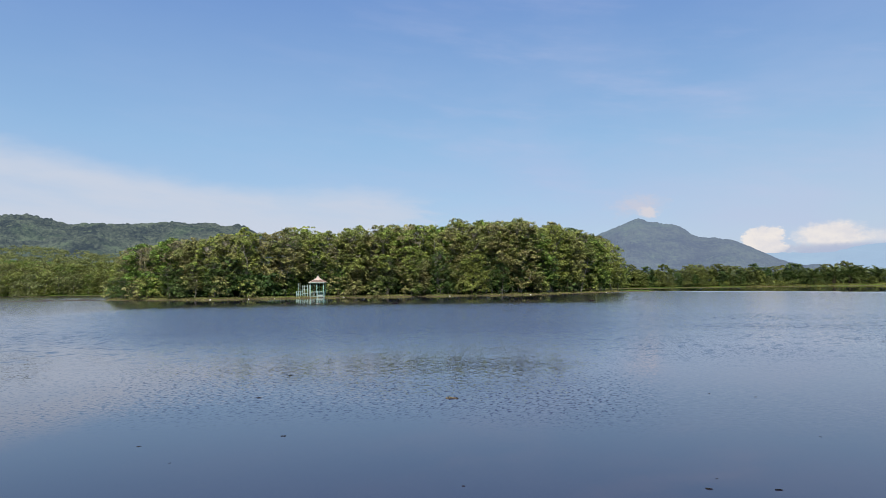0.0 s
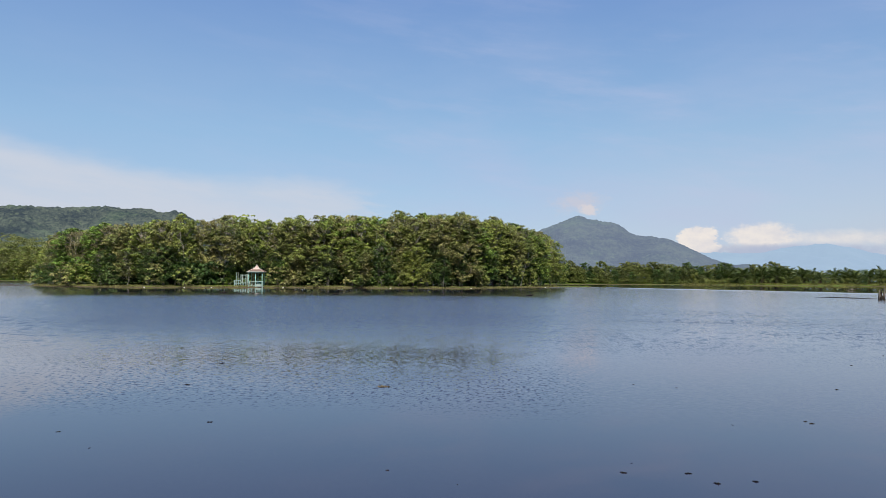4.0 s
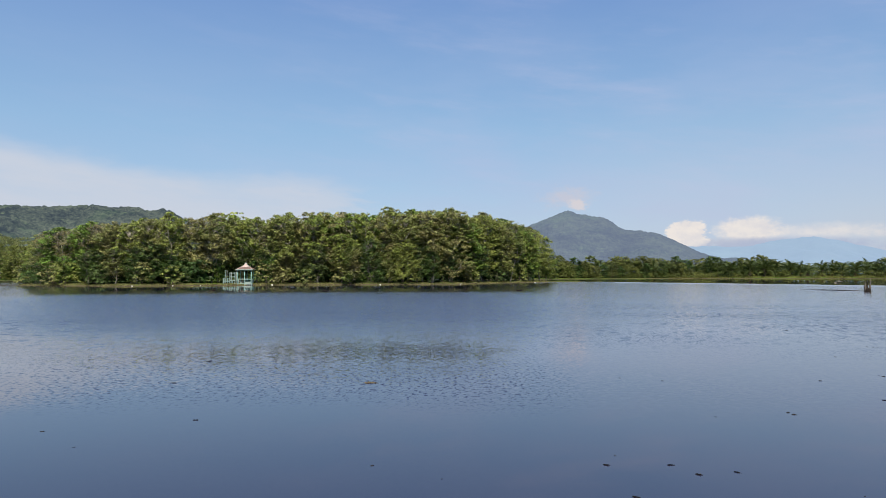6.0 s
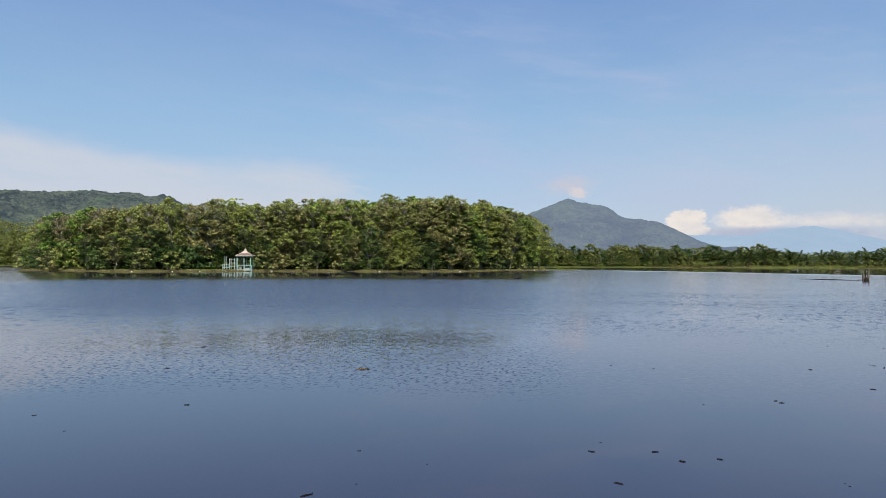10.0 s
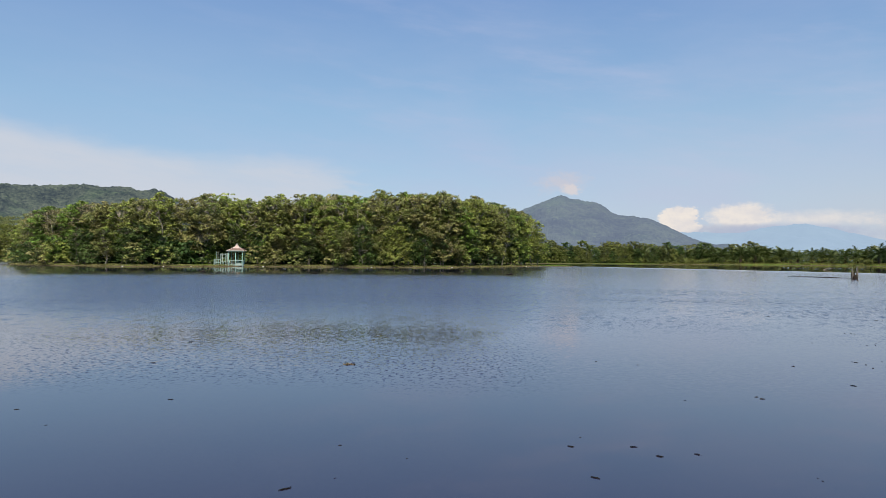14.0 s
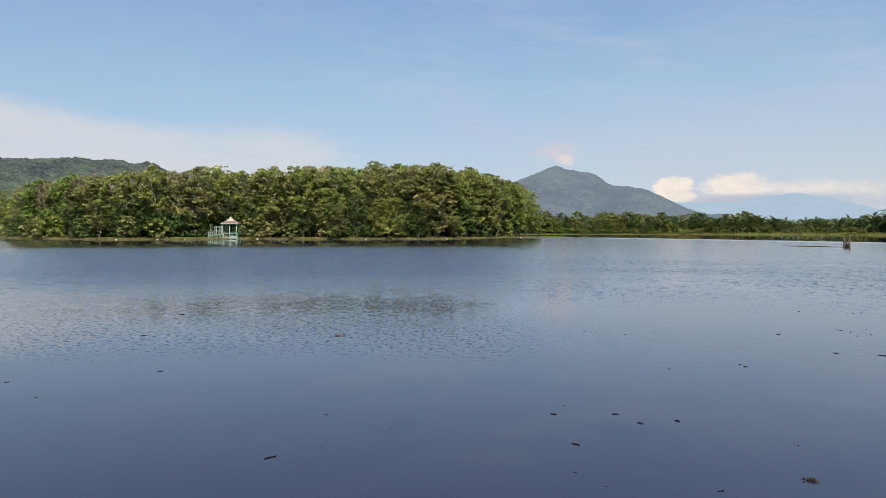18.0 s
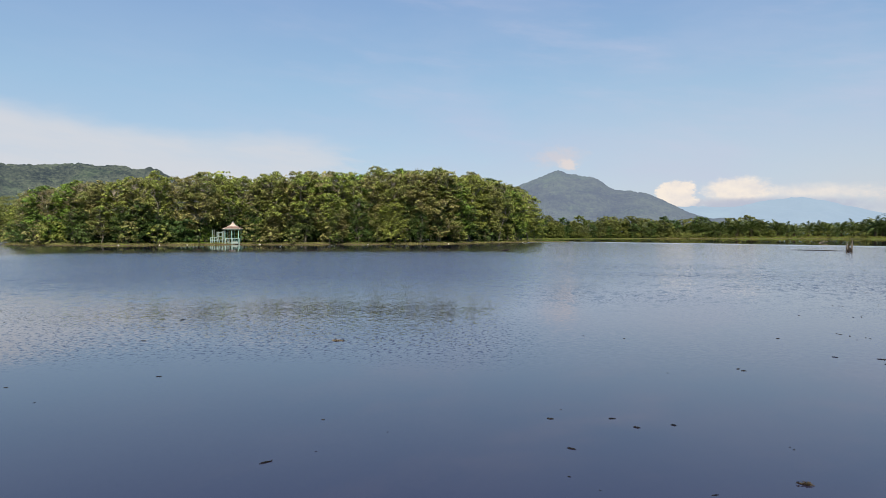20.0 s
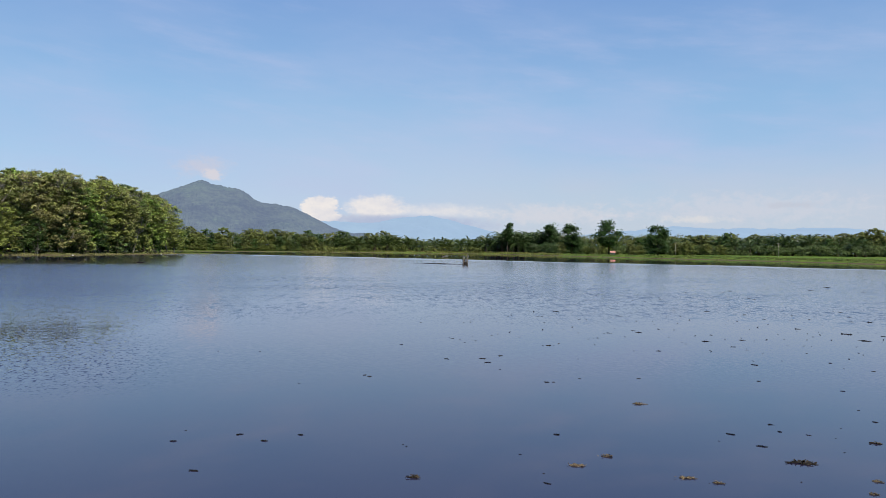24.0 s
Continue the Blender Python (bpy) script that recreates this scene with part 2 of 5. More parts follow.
GRASS_NORTH = foliage("bank_grass", [(0.14, 0.18, 0.03), (0.19, 0.19, 0.05), (0.10, 0.16, 0.022)], 0.35, 0.7)
BARK_PALE = bark("pale_bark", (0.20, 0.18, 0.145), (0.42, 0.385, 0.33))
BARK_DARK = bark("dark_bark", (0.07, 0.055, 0.04), (0.16, 0.13, 0.10))
DEAD_WOOD = bark("weathered_wood", (0.04, 0.032, 0.026), (0.25, 0.225, 0.19))
TURQUOISE = paint("turquoise_paint", (0.23, 0.45, 0.41), (0.14, 0.22, 0.19))
WHITE = paint("pale_green_white_paint", (0.31, 0.44, 0.41), (0.23, 0.27, 0.23), 0.3)
CREAM = paint("cream_paint", (0.31, 0.38, 0.35), (0.26, 0.27, 0.22))
ROOF_PINK = paint("faded_red_roof", (0.17, 0.12, 0.105), (0.12, 0.085, 0.07), 0.4, 0.6)
ROOF_TOP = paint("pale_pink_roof", (0.58, 0.43, 0.39), (0.30, 0.20, 0.17), 0.4, 0.6)
HUT_ROOF = paint("red_sheet_roof", (0.52, 0.22, 0.17), (0.48, 0.32, 0.28), 0.35, 0.5)
# dark brown tones for the mound that stands in for reflections
STRIP_DARK = soil("dark_strip_tone", ((0.035, 0.028, 0.020), (0.060, 0.048, 0.034), (0.09, 0.075, 0.05), (0.05, 0.05, 0.025)), 3.0, 0.6, 0.03)
STONE = soil("pale_stone", ((0.5, 0.48, 0.43), (0.62, 0.6, 0.55), (0.42, 0.4, 0.35), (0.55, 0.52, 0.47)), 8, 0.85, 0.02)
LITTER = foliage("wet_leaf_litter", [(0.003, 0.003, 0.004), (0.004, 0.0035, 0.0035), (0.014, 0.012, 0.011)], 0.8, 0.55, 0.03)
LITTER_BROWN = foliage("brown_leaf_litter", [(0.015, 0.012, 0.009), (0.075, 0.054, 0.030), (0.16, 0.118, 0.062)], 0.7, 0.85, 0.03)
TWIG = bark("wet_twigs", (0.014, 0.012, 0.010), (0.045, 0.037, 0.030))

# ground: grass, dry grass and bare earth
m, N = material("bank_ground")
p = place(N)
g1, g2, g3 = N.noise(p, 0.9, 6, 0.65), N.noise(p, 0.06, 4, 0.6), N.noise(p, 6.0, 4, 0.6)
g4 = N.noise(N.vmath("MULTIPLY", p, (1.0, 1.6, 1.0)), 0.14, 4, 0.65)
green = N.mix(N.ramp(N.math("ADD", N.math("MULTIPLY", g1, 0.35), N.math("MULTIPLY", g4, 0.65)), 0.38, 0.62), (0.034, 0.076, 0.011), (0.105, 0.155, 0.020))
dry = N.mix(N.ramp(g3, 0.3, 0.7), (0.20, 0.18, 0.07), (0.13, 0.15, 0.045))
earth = N.mix(g3, (0.050, 0.040, 0.024), (0.115, 0.090, 0.055))
height = N.tree.nodes.new("ShaderNodeSeparateXYZ")
N.put(height.inputs[0], p)
col = N.mix(N.ramp(g2, 0.56, 0.80), green, dry)
col = N.mix(N.ramp(N.math("ADD", height.outputs[2], N.math("MULTIPLY", N.math("SUBTRACT", g1, 0.5), 0.25)), 0.22, 0.10), col, earth)
GROUND = finish(m, N, surface(N, col, 0.95, g3, 0.06, spec=0.1))

# water: a turbid lake, its slopes set by two sizes of ripple, calm in the lee of the far shore
m, N = material("lake_water")
p = place(N)
reach = N.tree.nodes.new("ShaderNodeVectorMath")
reach.operation = "LENGTH"
N.put(reach.inputs[0], p)
dist = reach.outputs["Value"]
big = N.noise(N.vmath("MULTIPLY", p, (0.5, 1.0, 1.0)), 0.07, 3, 0.5)
wob = N.math("ADD", dist, N.math("MULTIPLY", N.math("SUBTRACT", big, 0.5), 14.0))
bay = N.vmath("DOT_PRODUCT", p, (0.906, 0.422, 0.0))
bay = bay.node.outputs["Value"]
far_calm = N.math("SUBTRACT", 1.0, N.mul(N.ramp(N.math("ADD", bay, N.math("MULTIPLY", N.math("SUBTRACT", big, 0.5), 16.0)), 107, 112), 0.96))
east = N.ramp(N.math("DIVIDE", N.vmath("DOT_PRODUCT", p, (1.0, 0.0, 0.0)).node.outputs["Value"], dist), 0.02, 0.20)
west = N.ramp(N.math("DIVIDE", N.vmath("DOT_PRODUCT", p, (1.0, 0.0, 0.0)).node.outputs["Value"], dist), -0.40, -0.56)
lee = N.math("MAXIMUM", N.ramp(wob, 62, 108, 1.0, 0.03), N.math("MAXIMUM", east, N.math("MULTIPLY", west, 0.8)))
breeze = N.ramp(wob, 18.0, 38.0, 0.02, 1.0)
paws = N.noise(N.vmath("MULTIPLY", p, (0.6, 1.0, 1.0)), 0.12, 3, 0.5)
ripple = N.mul(N.ramp(wob, 10.5, 14.5), N.ramp(wob, 26.0, 17.0), N.ramp(paws, 0.35, 0.65, 0.45, 1.0), N.ramp(west, 0.0, 1.0, 1.0, 0.3))
half = (0.5, 0.5, 0.5)
r0 = N.vmath("SUBTRACT", N.noise(p, 24.0, 2, 0.6, out=1), half)
r1 = N.vmath("SUBTRACT", N.noise(N.vmath("MULTIPLY", p, (0.8, 1.25, 1.0)), 15.0, 2, 0.6, out=1), half)
# normals leant to the camera's bank, to set how high a sky is mirrored
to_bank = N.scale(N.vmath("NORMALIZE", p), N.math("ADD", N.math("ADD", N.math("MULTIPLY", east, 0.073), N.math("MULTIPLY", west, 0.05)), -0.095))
near_part = N.scale(r1, N.mul(ripple, N.math("SUBTRACT", 1.0, N.math("MULTIPLY", east, 0.6)), 0.18))
# single wavelets with steeper faces
across = N.vmath("DOT_PRODUCT", p, (0.94, -0.34, 0.0)).node.outputs["Value"]
along = N.vmath("DOT_PRODUCT", p, (0.34, 0.94, 0.0)).node.outputs["Value"]
wavelet = N.ramp(N.noise(N.add("ShaderNodeCombineXYZ", N.math("MULTIPLY", across, 15.0), N.math("MULTIPLY", along, 7.0), 0.0), 1.0, 2, 0.6), 0.55, 0.68)
zone = N.math("ADD", N.mul(ripple, N.math("SUBTRACT", 1.0, east)), N.mul(east, N.ramp(wob, 17.0, 27.0), N.ramp(wob, 70.0, 32.0), N.ramp(paws, 0.35, 0.6), 0.6))
broad = N.ramp(N.noise(N.add("ShaderNodeCombineXYZ", N.math("MULTIPLY", across, 2.8), N.math("MULTIPLY", along, 1.15), 0.0), 1.0, 3, 0.65), 0.53, 0.64)
broad = N.mul(broad, N.ramp(wob, 19.0, 30.0), N.ramp(wob, 100.0, 45.0), N.ramp(paws, 0.36, 0.60, 0.35, 1.0), 0.6)
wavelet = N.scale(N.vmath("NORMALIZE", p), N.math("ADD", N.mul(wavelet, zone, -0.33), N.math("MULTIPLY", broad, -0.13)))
far_part = N.vmath("ADD", N.scale(r0, N.math("ADD", 0.85, N.math("MULTIPLY", N.math("MAXIMUM", east, west), -0.70))), N.scale(r1, N.math("ADD", 0.12, N.math("MULTIPLY", east, 0.14))))
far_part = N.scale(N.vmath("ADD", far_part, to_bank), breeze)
# tilt added along the calm's edge so a strip mirrors the bright low sky
edge = N.math("ADD", bay, N.math("MULTIPLY", N.math("SUBTRACT", big, 0.5), 16.0))
side = N.math("DIVIDE", N.vmath("DOT_PRODUCT", p, (1.0, 0.0, 0.0)).node.outputs["Value"], dist)
reach_in = N.ramp(side, 0.15, 0.74, 117.0, 112.0)
edge_tilt = N.scale(N.vmath("NORMALIZE", p), N.mul(N.ramp(edge, 106.0, 110.0), N.ramp(N.math("SUBTRACT", edge, reach_in), 6.0, 0.0), -0.030))
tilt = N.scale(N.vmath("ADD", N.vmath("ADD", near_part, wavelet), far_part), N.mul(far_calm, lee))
# normals past the first ripples lean away, added to mirror the island's trees
away_tilt = N.scale(N.vmath("NORMALIZE", p), N.mul(N.ramp(wob, 15.0, 19.0), N.ramp(wob, 40.0, 22.0), N.math("SUBTRACT", 1.0, east), 0.004))
tilt = N.vmath("MULTIPLY", N.vmath("ADD", N.vmath("ADD", tilt, away_tilt), edge_tilt), (1.0, 1.0, 0.0))
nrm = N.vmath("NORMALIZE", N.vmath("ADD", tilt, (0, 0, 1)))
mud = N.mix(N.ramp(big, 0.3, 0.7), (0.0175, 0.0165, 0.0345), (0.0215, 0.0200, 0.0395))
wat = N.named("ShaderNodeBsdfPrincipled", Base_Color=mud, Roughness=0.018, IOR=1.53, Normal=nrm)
WATER = finish(m, N, wat)


# distance: wooded slopes, with kilometres of haze put in as blue emission
def distant(name, a, b, air, haze_glow, scale):
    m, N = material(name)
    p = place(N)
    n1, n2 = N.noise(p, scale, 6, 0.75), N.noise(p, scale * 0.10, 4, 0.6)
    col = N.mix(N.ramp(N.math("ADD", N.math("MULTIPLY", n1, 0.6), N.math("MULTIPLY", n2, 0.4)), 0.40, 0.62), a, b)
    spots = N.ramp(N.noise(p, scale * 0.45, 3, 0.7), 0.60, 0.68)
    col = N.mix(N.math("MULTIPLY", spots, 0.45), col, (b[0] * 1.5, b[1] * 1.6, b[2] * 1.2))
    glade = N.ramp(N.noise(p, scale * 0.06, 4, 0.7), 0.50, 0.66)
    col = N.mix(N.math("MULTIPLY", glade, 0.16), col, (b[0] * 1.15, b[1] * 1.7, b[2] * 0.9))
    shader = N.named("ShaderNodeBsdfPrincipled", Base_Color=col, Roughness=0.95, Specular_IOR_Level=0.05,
                     Emission_Color=(*air, 1), Emission_Strength=haze_glow)
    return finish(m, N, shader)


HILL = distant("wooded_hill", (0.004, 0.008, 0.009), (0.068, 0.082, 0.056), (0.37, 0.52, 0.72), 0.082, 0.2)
# bluish base tones, tinted for haze as well
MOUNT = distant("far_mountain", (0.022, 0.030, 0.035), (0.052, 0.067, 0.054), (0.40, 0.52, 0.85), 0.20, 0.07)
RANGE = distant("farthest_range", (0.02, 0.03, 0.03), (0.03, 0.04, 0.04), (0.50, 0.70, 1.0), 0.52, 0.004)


# ---- mesh tools ----


def mesh(name, verts, faces, mat, smooth=False):
    me = bpy.data.meshes.new(name)
    me.from_pydata([tuple(v) for v in np.asarray(verts, float)], [], [tuple(int(i) for i in f) for f in faces])
    me.materials.append(mat)
    if smooth:
        me.polygons.foreach_set("use_smooth", [True] * len(me.polygons))
    me.update()
    return me


def quads_mesh(name, verts, mat, n=4):
    """A mesh of separate faces, each of n consecutive vertices."""
    verts = np.asarray(verts, np.float32).reshape(-1, 3)
    k = len(verts) // n
    me = bpy.data.meshes.new(name)
    me.vertices.add(len(verts))
    me.vertices.foreach_set("co", verts.ravel())
    me.loops.add(len(verts))
    me.loops.foreach_set("vertex_index", np.arange(len(verts), dtype=np.int32))
    me.polygons.add(k)
    me.polygons.foreach_set("loop_start", np.arange(0, len(verts), n, dtype=np.int32))
    me.materials.append(mat)
    me.update(calc_edges=True)
    return me


def grid_mesh(name, X, Y, Zs, mat, smooth=True):
    """A sheet from three arrays of rows by columns."""
    r, c = X.shape
    verts = np.stack([X, Y, Zs], -1).reshape(-1, 3).astype(np.float32)
    i = (np.arange(r - 1)[:, None] * c + np.arange(c - 1)).ravel()
    faces = np.stack([i, i + 1, i + c + 1, i + c], -1).astype(np.int32)
    me = bpy.data.meshes.new(name)
    me.vertices.add(len(verts))
    me.vertices.foreach_set("co", verts.ravel())
    me.loops.add(faces.size)
    me.loops.foreach_set("vertex_index", faces.ravel())
    me.polygons.add(len(faces))
    me.polygons.foreach_set("loop_start", np.arange(0, faces.size, 4, dtype=np.int32))
    me.polygons.foreach_set("use_smooth", np.full(len(faces), smooth))
    me.materials.append(mat)
    me.update(calc_edges=True)
    return me


def thing(name, x=0, y=0, z=0, turn=0, size=1.0):
    e = new(name)
    e.empty_display_size = 0.2
    e.matrix_basis = pose(x, y, z, 0, 0, turn) @ Matrix.Diagonal((size, size, size, 1))
    return e


def part(name, me, parent, label=""):
    ob = new(name, me)
    ob.parent = parent
    if label:
        tagged(ob, label)
    return ob


def tube(points, radii, sides=6):
    """Vertices and faces of a tapered tube along a line of points."""
    pts = [Vector(q) for q in points]
    verts, faces = [], []
    for i, q in enumerate(pts):
        d = (pts[min(i + 1, len(pts) - 1)] - pts[max(i - 1, 0)]).normalized()
        s = d.orthogonal().normalized()
        t = d.cross(s)
        for k in range(sides):
            a = 2 * math.pi * k / sides
            verts.append(q + radii[i] * (math.cos(a) * s + math.sin(a) * t))
    for i in range(len(pts) - 1):
        for k in range(sides):
            a, b = i * sides + k, i * sides + (k + 1) % sides
            faces.append((a, b, b + sides, a + sides))
    faces.append(tuple(range(sides))[::-1])
    faces.append(tuple(range((len(pts) - 1) * sides, len(pts) * sides)))
    return [tuple(v) for v in verts], faces


def joined(pieces):
    verts, faces = [], []
    for v, f in pieces:
        o = len(verts)
        verts += v
        faces += [tuple(i + o for i in q) for q in f]
    return verts, faces


def box(x0, y0, z0, x1, y1, z1, bevel=0.01):
    """A bevelled box as vertices and faces."""
    bm = bmesh.new()
    bmesh.ops.create_cube(bm, size=1.0)
    for v in bm.verts:
        v.co = Vector(((x0 + x1) / 2 + v.co.x * (x1 - x0), (y0 + y1) / 2 + v.co.y * (y1 - y0), (z0 + z1) / 2 + v.co.z * (z1 - z0)))
    b = min(bevel, 0.3 * min(abs(x1 - x0), abs(y1 - y0), abs(z1 - z0)))
    bmesh.ops.bevel(bm, geom=list(bm.edges), offset=b, segments=1, affect="EDGES")
    bm.verts.index_update()
    out = [tuple(v.co) for v in bm.verts], [tuple(v.index for v in f.verts) for f in bm.faces]
    bm.free()
    return out


def leaf_quads(centres, normals, size, r, aspect=0.55, fold=0.18):
    """Folded rhombic leaves at the centres, facing along the normals."""
    n = len(centres)
    normals = normals / np.linalg.norm(normals, axis=1, keepdims=True)
    t = np.cross(normals, r.normal(size=(n, 3)))
    t /= np.linalg.norm(t, axis=1, keepdims=True) + 1e-9
    b = np.cross(normals, t)
    s = (size * r.uniform(0.6, 1.35, n))[:, None]
    droop = normals * s * fold
    q = np.stack([centres - t * s, centres - b * s * aspect + droop, centres + t * s, centres + b * s * aspect + droop], 1)
    return q


def crown_points(blobs, per, r, flat=0.62, fill=0.45):
    """Leaf centres and normals on ragged flattened clumps (x, y, z, radius)."""
    cs, ns = [], []
    for x, y, z, rad in blobs:
        k = max(6, int(per * rad * rad * r.uniform(0.7, 1.3)))
        d = r.normal(size=(k, 3))
        d /= np.linalg.norm(d, axis=1, keepdims=True)
        d[:, 2] = np.where(d[:, 2] < -0.25, -d[:, 2] * r.uniform(0.2, 1, k), d[:, 2])
        rr = rad * (fill + (1 - fill) * r.random(k) ** 0.5) * (1 + 0.22 * np.sin(5 * d[:, 0] + x * 3) * np.cos(4 * d[:, 1] + y * 2))
        c = np.array([x, y, z]) + d * rr[:, None] * np.array([1, 1, flat])
        cs.append(c)
        ns.append(d * 0.9 + np.array([0, 0, 0.55]) + r.normal(size=(k, 3)) * 0.45)
    return np.concatenate(cs), np.concatenate(ns)


def tuft_points(fine, per, r):
    """Leaf centres and normals of small domed tufts (x, y, z, radius) whose leaves spread from the end of a shoot."""
    q = np.array(fine)
    n = np.maximum(3, (per * (q[:, 3] / 0.3) ** 2 * r.uniform(0.6, 1.3, len(q))).astype(int))
    q = np.repeat(q, n, axis=0)
    d = r.normal(size=(len(q), 3))
    d /= np.linalg.norm(d, axis=1, keepdims=True)
    d[:, 2] = np.abs(d[:, 2]) * np.where(r.random(len(q)) < 0.2, -0.5, 1.0)
    c = q[:, :3] + d * (q[:, 3] * r.uniform(0.5, 1.15, len(q)))[:, None] * np.array([1.25, 1.25, 0.75])
    return c, d * 0.65 + np.array([0, 0, 0.75]) + r.normal(size=(len(q), 3)) * 0.3


def tree_design(seed, tall, wide, low, leaf, bark_mat, leaf_size, clumps, per, limbs=5, lean=0.03, shoots=14, branches=0, tufts=0):
    """Meshes of one tree: trunk, limbs, crown. low: share of the height where leaves begin."""
    r = np.random.default_rng(seed)
    trunk_pts, x, y = [], 0.0, 0.0
    for i in range(6):
        trunk_pts.append((x, y, tall * 0.8 * i / 5 - (0.4 if i == 0 else 0)))
        x += r.normal() * tall * lean
        y += r.normal() * tall * lean
    base = 0.010 * tall + 0.035
    trunk = mesh("trunk", *tube(trunk_pts, [base * (1.25 if i == 0 else 1 - 0.16 * i) for i in range(6)], 7), bark_mat, True)
    blobs, limb_meshes = [], []
    for i in range(clumps):
        f = (i + r.uniform(0, 1)) / clumps
        h = low + (0.94 - low) * f
        a = i * 2.4 + r.uniform(-0.6, 0.6)
        bulge = math.sin(math.pi * min(0.97, 0.22 + 0.60 * (h - low) / (1 - low))) ** 0.6
        d = wide * 0.5 * bulge * r.uniform(0.35, 1.12)
        rad = wide * r.uniform(0.09, 0.19)
        blobs.append((d * math.cos(a), d * math.sin(a), tall * h + r.normal() * 0.02 * tall, rad))
    for i in range(shoots):
        a, d = r.uniform(0, 6.28), wide * 0.5 * r.uniform(0.0, 0.75)
        blobs.append((d * math.cos(a), d * math.sin(a), tall * (0.99 - 0.12 * (2 * d / wide) ** 2) + r.uniform(-0.03, 0.055) * tall, wide * r.uniform(0.035, 0.075)))
    clumps = len(blobs)
    order = sorted(range(clumps), key=lambda k: blobs[k][2])[:int(clumps * 0.8)]
    clumps = len(order)
    for i in range(limbs):
        bx, by, bz, rad = blobs[order[int((i + 0.6) / limbs * clumps)]]
        f = max(0.15, min(0.95, (bz / tall - 0.16) / 0.8))
        k = min(4, int(f * 5))
        q = np.array(trunk_pts[k]) + (np.array(trunk_pts[k + 1]) - np.array(trunk_pts[k])) * (f * 5 - k)
        e = np.array([bx, by, bz])
        mid = q * 0.45 + e * 0.55 + np.array([0, 0, -0.045 * tall]) + r.normal(size=3) * 0.15
        pts = [tuple(q), tuple(mid), tuple(e), tuple(e + (e - mid) * 0.3 + np.array([0, 0, 0.015 * tall]))]
        limb_meshes.append(mesh("limb", *tube(pts, [base * 0.5, base * 0.38, base * 0.26, base * 0.10], 5), bark_mat, True))
    sprays = []
    for bx, by, bz, rad in [blobs[k] for k in r.permutation(len(blobs))[:branches]]:
        e = np.array([bx, by, bz + rad * 0.2])
        q = np.array([bx * 0.25, by * 0.25, bz - 0.10 * tall])
        tip = e + (e - q) * r.uniform(0.05, 0.3) + r.normal(size=3) * 0.15
        sprays.append(tube([tuple(q), tuple((q + e) / 2 + r.normal(size=3) * 0.12), tuple(e), tuple(tip)], [0.05, 0.04, 0.028, 0.012], 3))
    if sprays:
        limb_meshes.append(mesh("twig_spray", *joined(sprays), bark_mat))
    if tufts:
        fine = []
        for bx, by, bz, rad in blobs:
            k = max(2, int(tufts * rad * rad * r.uniform(0.6, 1.4)))
            d = r.normal(size=(k, 3)) * np.array([0.56, 0.56, 0.32]) * rad
            fine += [(bx + q[0], by + q[1], bz + q[2] - 0.25 * (q[0] ** 2 + q[1] ** 2) / rad, r.uniform(0.22, 0.42)) for q in d]
        c, nrm = tuft_points(fine, per, r)
    else:
        c, nrm = crown_points(blobs, per, r, 0.55, 0.6)
    crown = quads_mesh("crown", leaf_quads(c, nrm, leaf_size, r, 0.6), leaf)
    return trunk, limb_meshes, crown


def plant_tree(name, design, label, category, group, x, y, z, turn, size):
    t = thing(name, x, y, z, turn, size)
    part("trunk", design[0], t)
    for lm in design[1]:
        tagged(part("twig_spray" if lm.name.startswith("twig_spray") else "limb", lm, t), kind="stuff" if lm.name.startswith("twig_spray") else "")
    part("crown", design[2], t)
    return tagged(t, label, category, group)


# ---- plan ----
LAKE = [(-215, 285), (-160, 271), (-110, 285), (-40, 300), (46, 299), (76, 311), (117, 320), (165, 308), (180, 278), (168, 218), (162, 180),
        (159, 144), (156, 117), (148, 88), (150, 40), (130, -14), (60, -12), (20, -3.0), (0, 0.6), (-20, -2), (-80, -14), (-190, 20), (-245, 150)]
ISLAND = [(-87, 152), (-79, 140), (-57, 135), (-46, 140), (-38, 146), (-12, 146.5), (3, 153), (13, 165), (27, 187), (37, 190), (31, 197),
          (20, 206), (-10, 216), (-60, 212), (-84, 190), (-90, 166)]


def signed(X, Y, poly):
    """Distance to the outline of a plan, positive inside."""
    best, inside = np.full(X.shape, 1e9), np.zeros(X.shape, bool)
    for (x0, y0), (x1, y1) in zip(poly, poly[1:] + poly[:1]):
        dx, dy = x1 - x0, y1 - y0
        t = np.clip(((X - x0) * dx + (Y - y0) * dy) / (dx * dx + dy * dy), 0, 1)
        best = np.minimum(best, np.hypot(X - x0 - t * dx, Y - y0 - t * dy))
        cross = ((y0 > Y) != (y1 > Y)) & (X < (x1 - x0) * (Y - y0) / (y1 - y0 + 1e-12) + x0)
        inside ^= cross
    return np.where(inside, best, -best)


def waves(X, Y, s, seed):
    """Smooth uneven field of about -1 to 1, made of crossing waves of about s metres."""
    r, out = np.random.default_rng(seed), 0
    for k in range(9):
        a, ph, w = r.uniform(0, 6.28), r.uniform(0, 6.28), 6.28 / s * r.uniform(0.5, 1.7)
        out = out + np.sin(w * (X * math.cos(a) + Y * math.sin(a)) + ph)
    return out / 4.0


